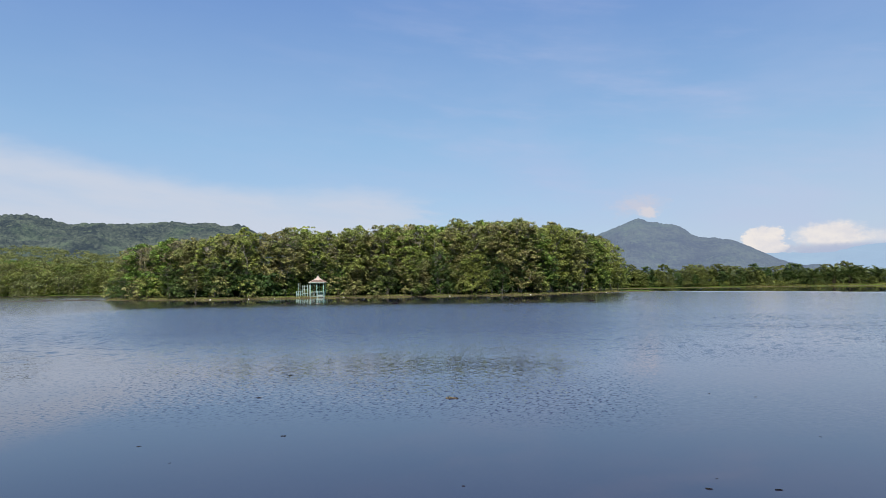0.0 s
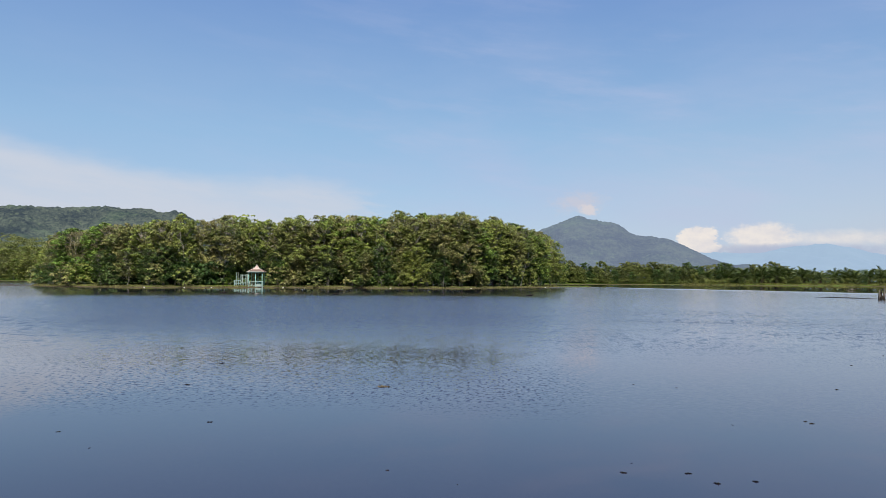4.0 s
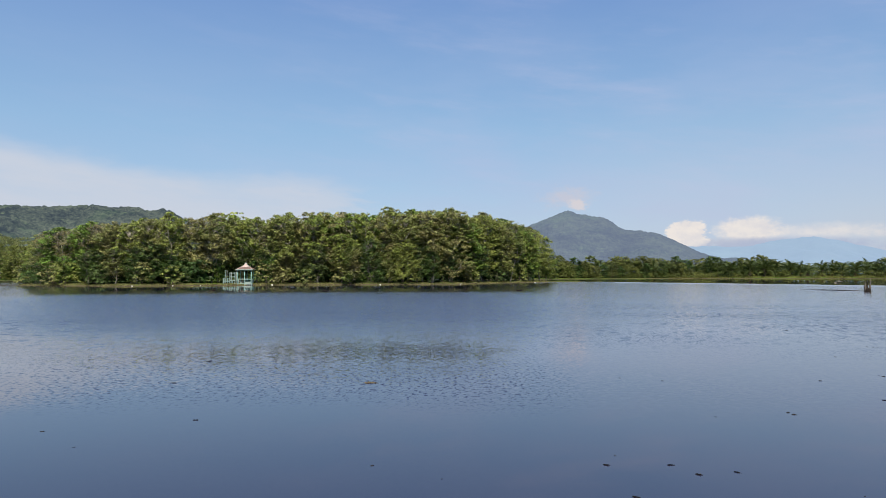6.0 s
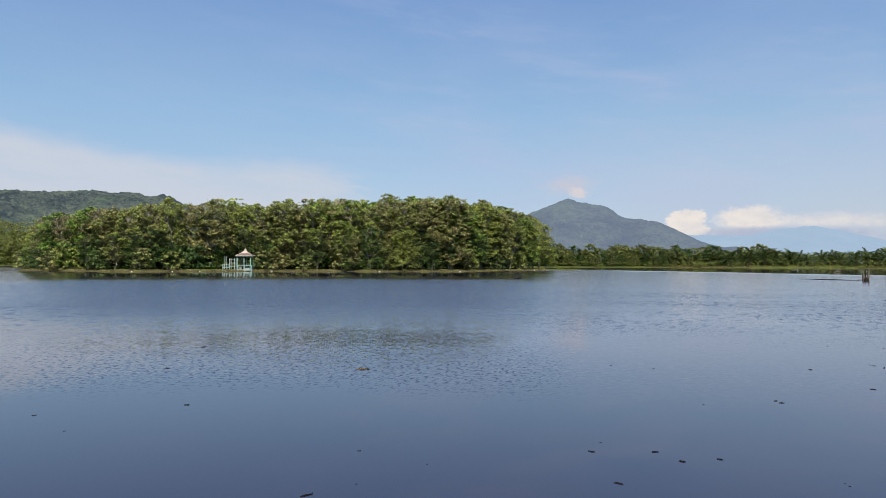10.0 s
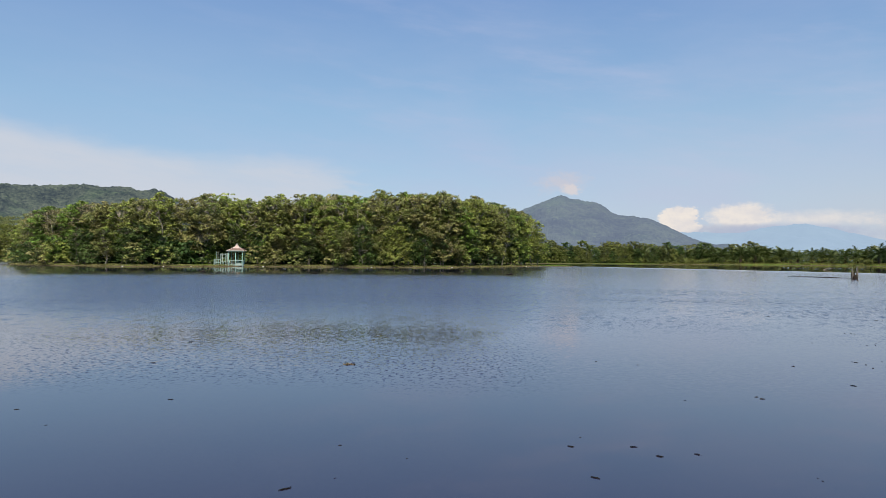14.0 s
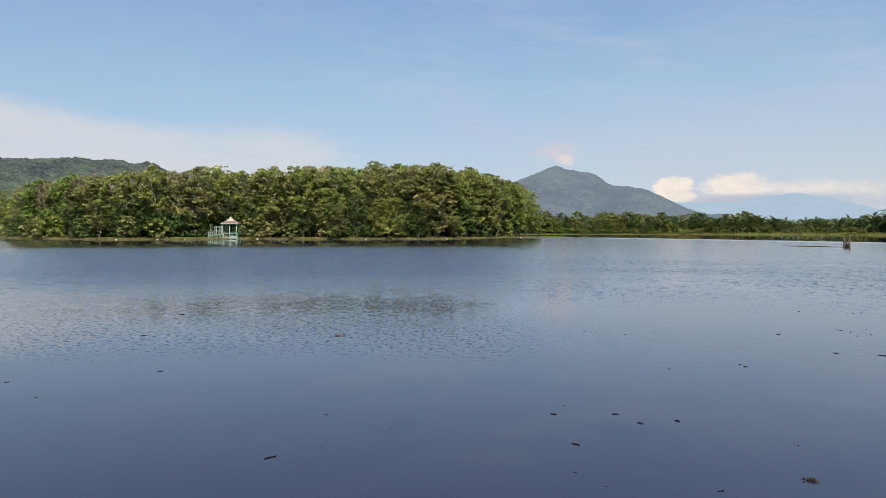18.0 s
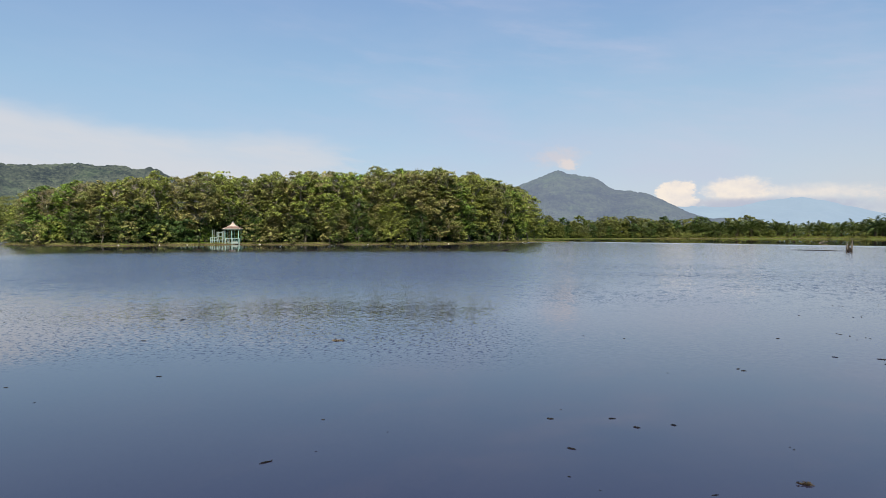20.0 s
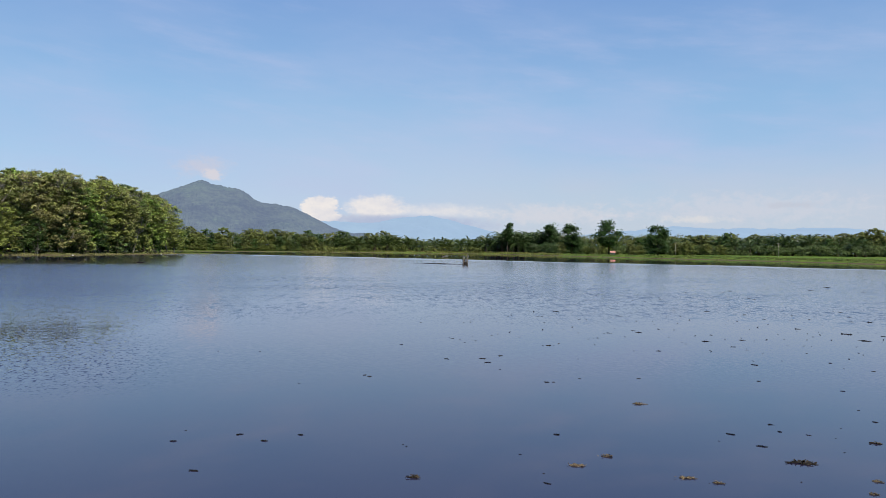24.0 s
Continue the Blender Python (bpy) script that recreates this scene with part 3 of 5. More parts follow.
def ground_z(X, Y):
    X, Y = np.asarray(X, float), np.asarray(Y, float)
    wob = 1.4 * waves(X, Y, 9, 3) + 0.6 * waves(X, Y, 3.5, 4)
    near = np.exp(-(X ** 2 + Y ** 2) / 900)
    shore = -signed(X, Y, LAKE) + wob * (1 - near)
    isle = signed(X, Y, ISLAND) + 0.8 * wob
    d = np.maximum(shore, isle)
    up = 0.30 * (1 - np.exp(-np.maximum(d, 0) / 0.9)) + 0.9 * (1 - np.exp(-np.maximum(d, 0) / 55))
    z = np.where(d > 0, up + 0.05 * waves(X, Y, 5, 5) * np.clip(d / 3, 0, 1), np.maximum(d * 0.25, -1.6))
    up = 0.40 * np.exp(-((shore - 5.0) / 3.5) ** 2) * np.clip((X - 120) / 30, 0, 1) * (1 + 0.25 * waves(X, Y, 12, 6))
    z = z + np.where(shore > 0, up * np.clip(shore / 1.5, 0, 1), 0)
    rise = 20 * np.exp(-(((X + 300) / 110) ** 2 + ((Y - 400) / 80) ** 2))
    return z + np.where(shore > 0, rise * np.clip(shore / 60, 0, 1), 0)


def axis_steps(*parts):
    out = []
    for a, b, s in parts:
        out += list(np.arange(a, b, s))
    return np.array(out + [parts[-1][1]])


# ---- large structure ----
gx = axis_steps((-4600, -800, 400), (-800, -260, 45), (-260, -100, 5), (-100, 40, 1.4), (40, 200, 2.2), (200, 420, 8), (420, 800, 50), (800, 4600, 400))
gy = axis_steps((-4600, -200, 550), (-200, -20, 20), (-20, 12, 1.5), (12, 60, 6), (60, 128, 2.5), (128, 192, 1.1), (192, 340, 2.4), (340, 500, 12), (500, 900, 60), (900, 4600, 400))
GX, GY = np.meshgrid(gx, gy)
tagged(new("ground", grid_mesh("ground", GX, GY, ground_z(GX, GY), GROUND)), "grassy lake bank with bare earth at the waterline", "ground", kind="structure")

wx, wy = np.meshgrid(np.linspace(-300, 230, 54), np.linspace(-40, 350, 40))
tagged(new("water", grid_mesh("water", wx, wy, wx * 0, WATER)), "calm turbid lake water with small ripples", "water", kind="structure")


def cells(X, Y, size, seed):
    """Domed tree crowns over a slope: 1 in a crown's middle, 0 between crowns."""
    r = np.random.default_rng(seed)
    ix, iy = np.floor(X / size).astype(int), np.floor(Y / size).astype(int)
    x0, y0 = ix.min() - 1, iy.min() - 1
    jit = r.random((ix.max() - x0 + 3, iy.max() - y0 + 3, 3))
    best, tall = np.full(X.shape, 9.0), np.zeros(X.shape)
    for dx in (-1, 0, 1):
        for dy in (-1, 0, 1):
            j = jit[ix - x0 + dx, iy - y0 + dy]
            d = np.hypot(ix + dx + j[..., 0] - X / size, iy + dy + j[..., 1] - Y / size)
            near = d < best
            best, tall = np.where(near, d, best), np.where(near, j[..., 2], tall)
    return np.clip(1 - (best / 0.72) ** 2, 0, 1) ** 0.5 * (0.55 + 0.75 * tall)


def crest(az, tops):
    """Skyline as the highest of some shoulders: azimuth, elevation, fall to the left and right in degrees for each degree."""
    out = np.zeros_like(az)
    for a, e, lf, rt in tops:
        out = np.maximum(out, np.where(az < a, e - (a - az) * lf, e - (az - a) * rt))
    return out


def slope_mesh(name, R, az0, az1, tops, depth, mat, step, crown, high, seed, rough):
    """A wooded height at a distance R round the lake, its skyline at its back."""
    az = np.radians(np.arange(az0, az1, math.degrees(step / R)))
    v = np.linspace(0, 1.25, int(depth / step) // 2 + 12)
    A, V = np.meshgrid(az, v)
    e = crest(np.degrees(az), tops)
    k = np.ones(9) / 9
    e = np.convolve(np.pad(e, 4, mode="edge"), k, "valid") if rough else e
    e = e + (0.035 * waves(az * R, az * 0, R * 0.02, seed) + 0.02 * waves(az * R, az * 0, R * 0.007, seed + 9)) * (1 if not crown else 0.5)
    peak = 2 + R * np.tan(np.radians(np.maximum(e, -0.5)))
    rad = R - depth * (1 - V)
    X, Y = np.sin(A) * rad, np.cos(A) * rad
    prof = np.where(V < 1, V ** 0.85, 1 - (V - 1) * 1.6)
    gully = waves(X, Y, depth * 0.5, seed) * 0.10 + waves(X, Y, depth * 0.16, seed + 1) * 0.04
    Zs = peak[None] * (prof + gully * np.clip(np.sin(np.pi * np.clip(V, 0, 1)), 0, 1)) - 3
    if crown:
        Zs = Zs + high * (0.9 * cells(X, Y, crown, seed + 2) + 0.15 * cells(X, Y, crown * 2.3, seed + 3) - 0.6 + 0.2 * waves(X, Y, crown * 5, seed + 4)) * np.clip(V * 4, 0, 1)
    return grid_mesh(name, X, Y, Zs, mat, not crown)


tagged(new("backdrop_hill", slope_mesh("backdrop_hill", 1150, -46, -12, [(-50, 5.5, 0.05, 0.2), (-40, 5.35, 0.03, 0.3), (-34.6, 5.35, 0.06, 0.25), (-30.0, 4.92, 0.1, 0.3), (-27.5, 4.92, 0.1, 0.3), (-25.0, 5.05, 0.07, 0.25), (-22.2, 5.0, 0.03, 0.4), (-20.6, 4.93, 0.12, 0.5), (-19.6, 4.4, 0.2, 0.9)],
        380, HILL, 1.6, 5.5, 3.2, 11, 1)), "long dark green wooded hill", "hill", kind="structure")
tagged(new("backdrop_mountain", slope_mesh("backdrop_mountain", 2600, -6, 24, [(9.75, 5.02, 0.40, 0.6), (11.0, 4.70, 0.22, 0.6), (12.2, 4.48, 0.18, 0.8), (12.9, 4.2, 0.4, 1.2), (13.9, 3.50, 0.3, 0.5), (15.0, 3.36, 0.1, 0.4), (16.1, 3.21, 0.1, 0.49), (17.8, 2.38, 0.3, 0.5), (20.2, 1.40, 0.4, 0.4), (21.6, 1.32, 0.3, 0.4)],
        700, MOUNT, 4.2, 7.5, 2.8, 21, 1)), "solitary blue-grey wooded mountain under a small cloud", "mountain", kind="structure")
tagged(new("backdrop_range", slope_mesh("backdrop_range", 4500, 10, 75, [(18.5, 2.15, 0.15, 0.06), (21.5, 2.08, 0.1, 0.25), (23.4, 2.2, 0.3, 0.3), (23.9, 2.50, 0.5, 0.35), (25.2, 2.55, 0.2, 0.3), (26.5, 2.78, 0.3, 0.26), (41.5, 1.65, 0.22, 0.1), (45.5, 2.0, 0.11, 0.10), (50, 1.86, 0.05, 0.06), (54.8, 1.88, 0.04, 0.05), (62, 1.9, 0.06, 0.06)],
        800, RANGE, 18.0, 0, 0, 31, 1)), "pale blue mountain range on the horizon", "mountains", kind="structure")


# ---- gazebo on the island's shore ----
def gazebo(x, y, z, turn):
    g = thing("gazebo", x, y, z, turn)
    h, eave = 1.30, 3.15            # half width of the posts, height of the eaves
    part("floor", mesh("floor", *box(-1.55, -1.5, 0.32, 1.55, 1.5, 0.45, 0.02), CREAM), g, "pale concrete floor slab")
    stilt = mesh("stilt", *box(-0.09, -0.09, -1.2, 0.09, 0.09, 0.32), CREAM)
    post = mesh("post", *tube([(0, 0, 0.45), (0, 0, 1.3), (0, 0, eave)], [0.085, 0.075, 0.075], 8), TURQUOISE, True)
    collar = mesh("collar", *box(-0.13, -0.13, 0, 0.13, 0.13, 0.12, 0.02), CREAM)
    for px in (-h, 0, h):
        for py in (-h, h):
            s = part("stilt", stilt, g)
            s.location = (px, py, 0)
            p = part("post", post, g)
            p.location = (px, py, 0)
            for cz in (0.45, eave - 0.14):
                c = part("collar", collar, p)
                c.location = (0, 0, cz)
    for py in (-h, h):
        part("beam", mesh("beam", *box(-h - 0.2, py - 0.06, eave - 0.05, h + 0.2, py + 0.06, eave + 0.12), TURQUOISE), g)
    for px in (-h, h):
        part("beam", mesh("beam", *box(px - 0.06, -h + 0.06, eave - 0.05, px + 0.06, h - 0.06, eave + 0.115), TURQUOISE), g)
    part("ceiling", mesh("ceiling", *box(-h - 0.3, -h - 0.3, eave + 0.12, h + 0.3, h + 0.3, eave + 0.17), CREAM), g)

    # flared roof in two tiers with pan ridges
    def tier(half0, z0, half1, z1, sag, steps=7):
        v, f = [], []
        for i in range(steps + 1):
            t = i / steps
            w = half0 + (half1 - half0) * t - sag * math.sin(math.pi * t)
            zz = z0 + (z1 - z0) * t ** 1.25
            v += [(-w, -w, zz), (w, -w, zz), (w, w, zz), (-w, w, zz)]
        for i in range(steps):
            for k in range(4):
                a, b = i * 4 + k, i * 4 + (k + 1) % 4
                f.append((a, b, b + 4, a + 4))
        f += [(3, 2, 1, 0), tuple(range(steps * 4, steps * 4 + 4))]
        return v, f

    low_roof = part("lower_roof", mesh("lower_roof", *tier(1.66, eave + 0.12, 0.80, eave + 0.66, 0.10), ROOF_PINK), g, "faded red lower roof skirt")
    top_roof = part("upper_roof", mesh("upper_roof", *tier(0.86, eave + 0.62, 0.10, eave + 1.42, 0.10), ROOF_TOP), g, "pale pink flared upper roof")
    part("fascia", mesh("fascia", *joined([box(-1.69, -1.69, eave + 0.06, 1.69, -1.62, eave + 0.2), box(-1.69, 1.62, eave + 0.06, 1.69, 1.69, eave + 0.2),
         box(-1.69, -1.62, eave + 0.06, -1.62, 1.62, eave + 0.2), box(1.62, -1.62, eave + 0.06, 1.69, 1.62, eave + 0.2)]), CREAM), low_roof)
    for sx, sy in ((1, 1), (1, -1), (-1, 1), (-1, -1)):
        part("hip", mesh("hip", *tube([(1.66 * sx, 1.66 * sy, eave + 0.16), (1.2 * sx, 1.2 * sy, eave + 0.36), (0.8 * sx, 0.8 * sy, eave + 0.69)], [0.05] * 3, 6), ROOF_TOP), low_roof)
        part("hip", mesh("hip", *tube([(0.85 * sx, 0.85 * sy, eave + 0.65), (0.35 * sx, 0.35 * sy, eave + 0.98), (0.1 * sx, 0.1 * sy, eave + 1.42)], [0.04] * 3, 6), CREAM), top_roof)
    part("finial", mesh("finial", *tube([(0, 0, eave + 1.35), (0, 0, eave + 1.5), (0, 0, eave + 1.56), (0, 0, eave + 1.7)], [0.1, 0.06, 0.1, 0.02], 8), CREAM, True), top_roof)

    def rail(x0, y0, x1, y1, base, tall, mat, cross=True):
        """A railing panel: two rails, uprights and a square in the middle."""
        L = math.hypot(x1 - x0, y1 - y0)
        panel = part("railing", mesh("railing", *box(0, -0.04, tall - 0.08, L, 0.04, tall), mat), g)
        part("bottom_rail", mesh("bottom_rail", *box(0, -0.035, 0.04, L, 0.035, 0.11), mat), panel)
        panel.matrix_basis = pose(x0, y0, base, 0, 0, math.degrees(math.atan2(y1 - y0, x1 - x0)))
        n = max(2, round(L / 0.55))
        bar = mesh("upright", *box(-0.025, -0.025, 0.11, 0.025, 0.025, tall - 0.08), mat)
        for i in range(n + 1):
            b = part("upright", bar, panel)
            b.location = (L * i / n * 0.98 + 0.01 * L, 0, 0)
        if cross:
            part("square", mesh("square", *joined([box(L * 0.3, -0.03, tall * 0.3, L * 0.7, 0.03, tall * 0.36), box(L * 0.3, -0.03, tall * 0.64, L * 0.7, 0.03, tall * 0.7),
                 box(L * 0.3, -0.03, tall * 0.36, L * 0.34, 0.03, tall * 0.64), box(L * 0.66, -0.03, tall * 0.36, L * 0.7, 0.03, tall * 0.64)]), mat), panel)

    rail(-h + 0.09, -h, -0.09, -h, 0.45, 0.95, CREAM)
    rail(0.09, -h, h - 0.09, -h, 0.45, 0.95, TURQUOISE)
    rail(h, -h + 0.09, h, h - 0.09, 0.45, 0.95, TURQUOISE)
    rail(-h + 0.09, h, h - 0.09, h, 0.45, 0.95, TURQUOISE)
    # bench and a solid parapet along the right half
    part("bench", mesh("bench", *joined([box(0.12, -1.12, 0.85, 1.15, -0.72, 0.92), box(0.2, -1.05, 0.45, 0.28, -0.8, 0.85), box(1.0, -1.05, 0.45, 1.08, -0.8, 0.85)]), CREAM), g, "pale bench")
    part("parapet", mesh("parapet", *box(0.14, -h - 0.09, 0.45, h - 0.1, -h - 0.05, 0.82), CREAM), g, "pale lower panel")
    # landing with a lattice of pale stepped railings
    part("landing", mesh("landing", *box(-4.15, -1.45, 0.2, -1.58, 0.2, 0.34, 0.02), WHITE), g, "pale concrete landing")
    for px, top, half in ((-4.05, 1.66, 0.06), (-3.66, 3.15, 0.035), (-2.78, 2.75, 0.065), (-1.80, 2.85, 0.065)):
        for py in (-1.4, 0.15):
            q = part("landing_post", mesh("landing_post", *box(-half, -half, -0.9, half, half, top), WHITE if py < 0 else CREAM), g)
            q.location = (px, py, 0)
    for xa, xb, za in ((-4.05, -2.78, 1.6), (-4.05, -2.78, 0.98), (-4.05, -1.8, 0.45), (-2.78, -1.8, 2.6), (-2.78, -1.8, 1.85), (-2.78, -1.8, 1.12)):
        part("rail", mesh("rail", *tube([(xa, -1.4, za), (xb, -1.4, za)], [0.055, 0.055], 6), WHITE), g)
    for xa, za in ((-3.25, 1.6), (-2.3, 1.12)):
        part("baluster", mesh("baluster", *box(xa - 0.035, -1.435, 0.45, xa + 0.035, -1.365, za, 0.008), TURQUOISE), g)
    # pale balustrade before the floor
    for px in (-1.15, 0.15, 1.5):
        part("newel", mesh("newel", *box(px - 0.055, -1.62, -0.3, px + 0.055, -1.51, 1.5), WHITE), g)
    for za in (0.55, 1.42):
        part("rail", mesh("rail", *tube([(-1.15, -1.56, za), (1.5, -1.56, za)], [0.05, 0.05], 6), WHITE), g)
    rail(-4.1, -1.35, -4.1, 0.1, 0.34, 0.95, TURQUOISE, False)
    for i in range(3):
        part("step", mesh("step", *box(-2.05, -1.9 - 0.28 * i, 0.1 - 0.16 * i, -1.1, -1.6 - 0.28 * i, 0.24 - 0.16 * i, 0.015), CREAM), g)
    part("stair_rail", mesh("stair_rail", *joined([tube([(-1.05, -1.5, 1.3), (-1.05, -2.5, 0.55)], [0.04, 0.04], 6), tube([(-1.05, -2.45, -0.6), (-1.05, -2.45, 0.6)], [0.04, 0.04], 6)]), CREAM), g)
    return tagged(g, "small turquoise and cream lakeside gazebo with faded red flared roof", "gazebo")


gazebo(-39.1, 146.4, -0.22, 4)

# ---- trees of the island ----
HEIGHTS = [(-90, 8.4), (-85, 10.2), (-78, 11.4), (-68, 12.2), (-58, 12.7), (-48, 14.2), (-40, 13.4), (-30, 14.3), (-20, 14.6), (-10, 15.6), (0, 16.2), (8, 15.6), (16, 14.9), (20, 14.4), (24, 13.0), (28, 10.8)]


def island_height(x):
    return float(np.interp(x, [q[0] for q in HEIGHTS], [q[1] for q in HEIGHTS]))


designs = [tree_design(100 + i, 13.0, w, low, leaf, BARK_PALE, size, n, per, limbs=10, branches=60, shoots=30, tufts=t)
           for i, (w, low, leaf, size, n, per, t) in enumerate([(7.4, 0.19, LEAF_ISLAND, 0.165, 50, 15, 12.0), (6.4, 0.27, LEAF_ISLAND, 0.16, 46, 15, 12.0), (8.0, 0.15, LEAF_ISLAND, 0.175, 56, 15, 12.0),
                                                              (6.2, 0.34, LEAF_ISLAND, 0.16, 42, 15, 13.0), (7.4, 0.14, LEAF_FRESH, 0.19, 52, 14, 12.0), (7.0, 0.14, LEAF_DARK, 0.175, 50, 15, 12.0), (6.6, 0.30, LEAF_SPARSE, 0.14, 42, 11, 9.0)])]
back_designs = [tree_design(140 + i, 13.0, 8.0, 0.35, LEAF_ISLAND, BARK_PALE, 0.36, 34, 20, limbs=3) for i in range(3)]
shrub_designs = [tree_design(160 + i, 3.2, 3.8, 0.05, leaf, BARK_DARK, 0.17, 22, 90, limbs=3, lean=0.05) for i, leaf in enumerate((LEAF_FRESH, LEAF_DARK, LEAF_ISLAND, LEAF_ISLAND))]

TREE_LABELS = {0: "tall olive-green rubber tree with pale trunk", 1: "slender rubber tree with thinning brownish leaves", 2: "broad olive rubber tree leafy down to the shore",
               3: "high-crowned rubber tree with bare pale lower trunk", 4: "bright green leafy tree among duller trees", 5: "dark green dense tree on the island", 6: "thinning brown rubber tree with pale bare branches"}
isle_rng = random.Random(11)


def front_y(x):
    """The island's shore towards the camera."""
    ys = [y0 + (x - x0) / (x1 - x0) * (y1 - y0) for (x0, y0), (x1, y1) in zip(ISLAND[:8], ISLAND[1:9]) if x0 <= x <= x1]
    return ys[0] if ys else 190.0


def clear_of_gazebo(x, y):
    return not (-44.2 < x < -35.6 and y < 151.5) and not (-50 < x < -44 and y < 147.5)


rows = [(2.5, 3.3, 0.36, 0.60, (0, 1, 2, 1, 1, 8, 0)), (4.8, 3.4, 0.84, 0.95, (6, 5, 4, 4, 2, 1, 4)), (8.6, 3.8, 0.93, 1.00, (6, 5, 4, 4, 2, 1, 4)), (13.5, 4.4, 0.98, 1.03, (6, 5, 4, 4, 2, 1, 4))]
for depth, step, lo, hi, kinds in rows:
    x = -88.0 + isle_rng.uniform(0, 1.5)
    while x < 23.5:
        xx = x + isle_rng.uniform(-0.9, 0.9)
        yy = front_y(min(26.5, max(-86.5, xx))) + depth + isle_rng.uniform(-0.9, 0.9)
        if clear_of_gazebo(xx, yy) and float(signed(np.array([xx]), np.array([yy]), ISLAND)[0]) > 1.2:
            k = isle_rng.choices(range(7), kinds)[0]
            if xx < -63 and isle_rng.random() < 0.45:
                k = 4
            if xx > -8 and k == 6 and isle_rng.random() < 0.7:
                k = isle_rng.choice((0, 4))
            hh = island_height(xx) * isle_rng.uniform(lo, hi) * (0.96 + 0.04 * math.sin(xx * 0.9))
            plant_tree("broadleaf_tree" if k in (4, 5) else "rubber_tree", designs[k], TREE_LABELS[k], "tree", "trees of the island",
                       xx, yy, float(ground_z([xx], [yy])[0]) - 0.05, isle_rng.uniform(0, 360), hh / 13.0)
        x += step
for i in range(70):
    xx, yy = isle_rng.uniform(-84, 22), isle_rng.uniform(160, 212)
    if float(signed(np.array([xx]), np.array([yy]), ISLAND)[0]) > 2.5 and yy > front_y(xx) + 17:
        plant_tree("rubber_tree", back_designs[i % 3], "rubber tree in the shaded middle of the island", "tree", "trees of the island",
                   xx, yy, float(ground_z([xx], [yy])[0]) - 0.05, isle_rng.uniform(0, 360), island_height(xx) / 13.0 * isle_rng.uniform(0.9, 1.05))
# undergrowth between the trunks, its leaf colour darkened for the shade there
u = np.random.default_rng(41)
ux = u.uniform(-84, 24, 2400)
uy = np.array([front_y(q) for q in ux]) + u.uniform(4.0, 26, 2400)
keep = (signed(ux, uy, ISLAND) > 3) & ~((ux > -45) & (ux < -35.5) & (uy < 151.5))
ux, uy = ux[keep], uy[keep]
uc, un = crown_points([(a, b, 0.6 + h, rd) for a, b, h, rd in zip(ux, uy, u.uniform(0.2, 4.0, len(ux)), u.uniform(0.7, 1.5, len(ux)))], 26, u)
tagged(new("undergrowth", quads_mesh("undergrowth", leaf_quads(uc, un, 0.34, u), LEAF_FIELD)), "undergrowth between the trunks of the island, coloured dark for the shade", "undergrowth", kind="stuff")

for x, y, k, h in ((24.8, 188.4, 1, 11.2), (26.6, 190.6, 2, 8.2), (-34.2, 148.6, 4, 5.2), (-44.6, 147.6, 4, 4.2), (-36.4, 151.2, 5, 7.0), (-41.5, 152.2, 5, 8.5)):
    plant_tree("broadleaf_tree", designs[k], TREE_LABELS[k], "tree", "trees of the island", x, y, float(ground_z([x], [y])[0]) - 0.05, isle_rng.uniform(0, 360), h / 13.0)
x = -86.0
while x < 26:
    xx = x + isle_rng.uniform(-0.6, 0.6)
    yy = front_y(min(26.5, max(-86.5, xx))) + isle_rng.uniform(0.9, 3.2)
    if clear_of_gazebo(xx, yy) and isle_rng.random() < 0.4:
        k = isle_rng.choices(range(4), (1, 7, 3, 1))[0]
        plant_tree("shrub", shrub_designs[k], ("bright green shrub", "dark green shrub", "olive shrub", "olive shrub")[k] + " at the island's edge", "shrub", "shrubs of the shore",
                   xx, yy, float(ground_z([xx], [yy])[0]) - 0.05, isle_rng.uniform(0, 360), isle_rng.uniform(0.5, 1.35))
    x += 1.5

# ---- far shores ----
far_rng = random.Random(23)
far_designs = [tree_design(200 + i, 8.0, w, low, leaf, BARK_DARK, 0.25, n, 11, limbs=3, tufts=13.0) for i, (w, low, leaf, n) in
               enumerate([(6.6, 0.02, LEAF_FAR, 40), (5.6, 0.06, LEAF_DARK, 38), (8.0, 0.0, LEAF_FAR, 44), (5.4, 0.08, LEAF_FAR, 36)])]


def polar(a, d):
    a = radians(a)
    return d * math.sin(a), d * math.cos(a)


def frond_mesh(seed, leaf, L=4.4):
    """An arching feathered palm frond that grows along +x."""
    r = random.Random(seed)
    pts = [(L * t * (1 - 0.12 * t), 0, 1.15 * math.sin(2.2 * t) - 1.6 * t * t) for t in [i / 8 for i in range(9)]]
    v, f = tube(pts, [0.06 - 0.006 * i for i in range(9)], 3)
    for i in range(1, 19):
        t = i / 19
        k = min(7, int(t * 8))
        a, b = Vector(pts[k]), Vector(pts[k + 1])
        q = a + (b - a) * (t * 8 - k)
        w = 0.95 * math.sin(math.pi * (0.18 + 0.78 * t)) + 0.1
        for s in (-1, 1):
            tip = q + Vector((0.45 * w + 0.1, s * w * 0.8, -0.35 * w + r.uniform(-0.15, 0.1)))
            o = len(v)
            v += [tuple(q + Vector((-0.075, 0, 0))), tuple(q + Vector((0.09, 0, 0.02))), tuple(tip)]
            f.append((o, o + 1, o + 2))
    return mesh("frond", v, f, leaf)


fronds = {2.1: [frond_mesh(i, LEAF_PALM) for i in range(3)], 2.9: [frond_mesh(i + 3, PALM_DARK) for i in range(3)]}


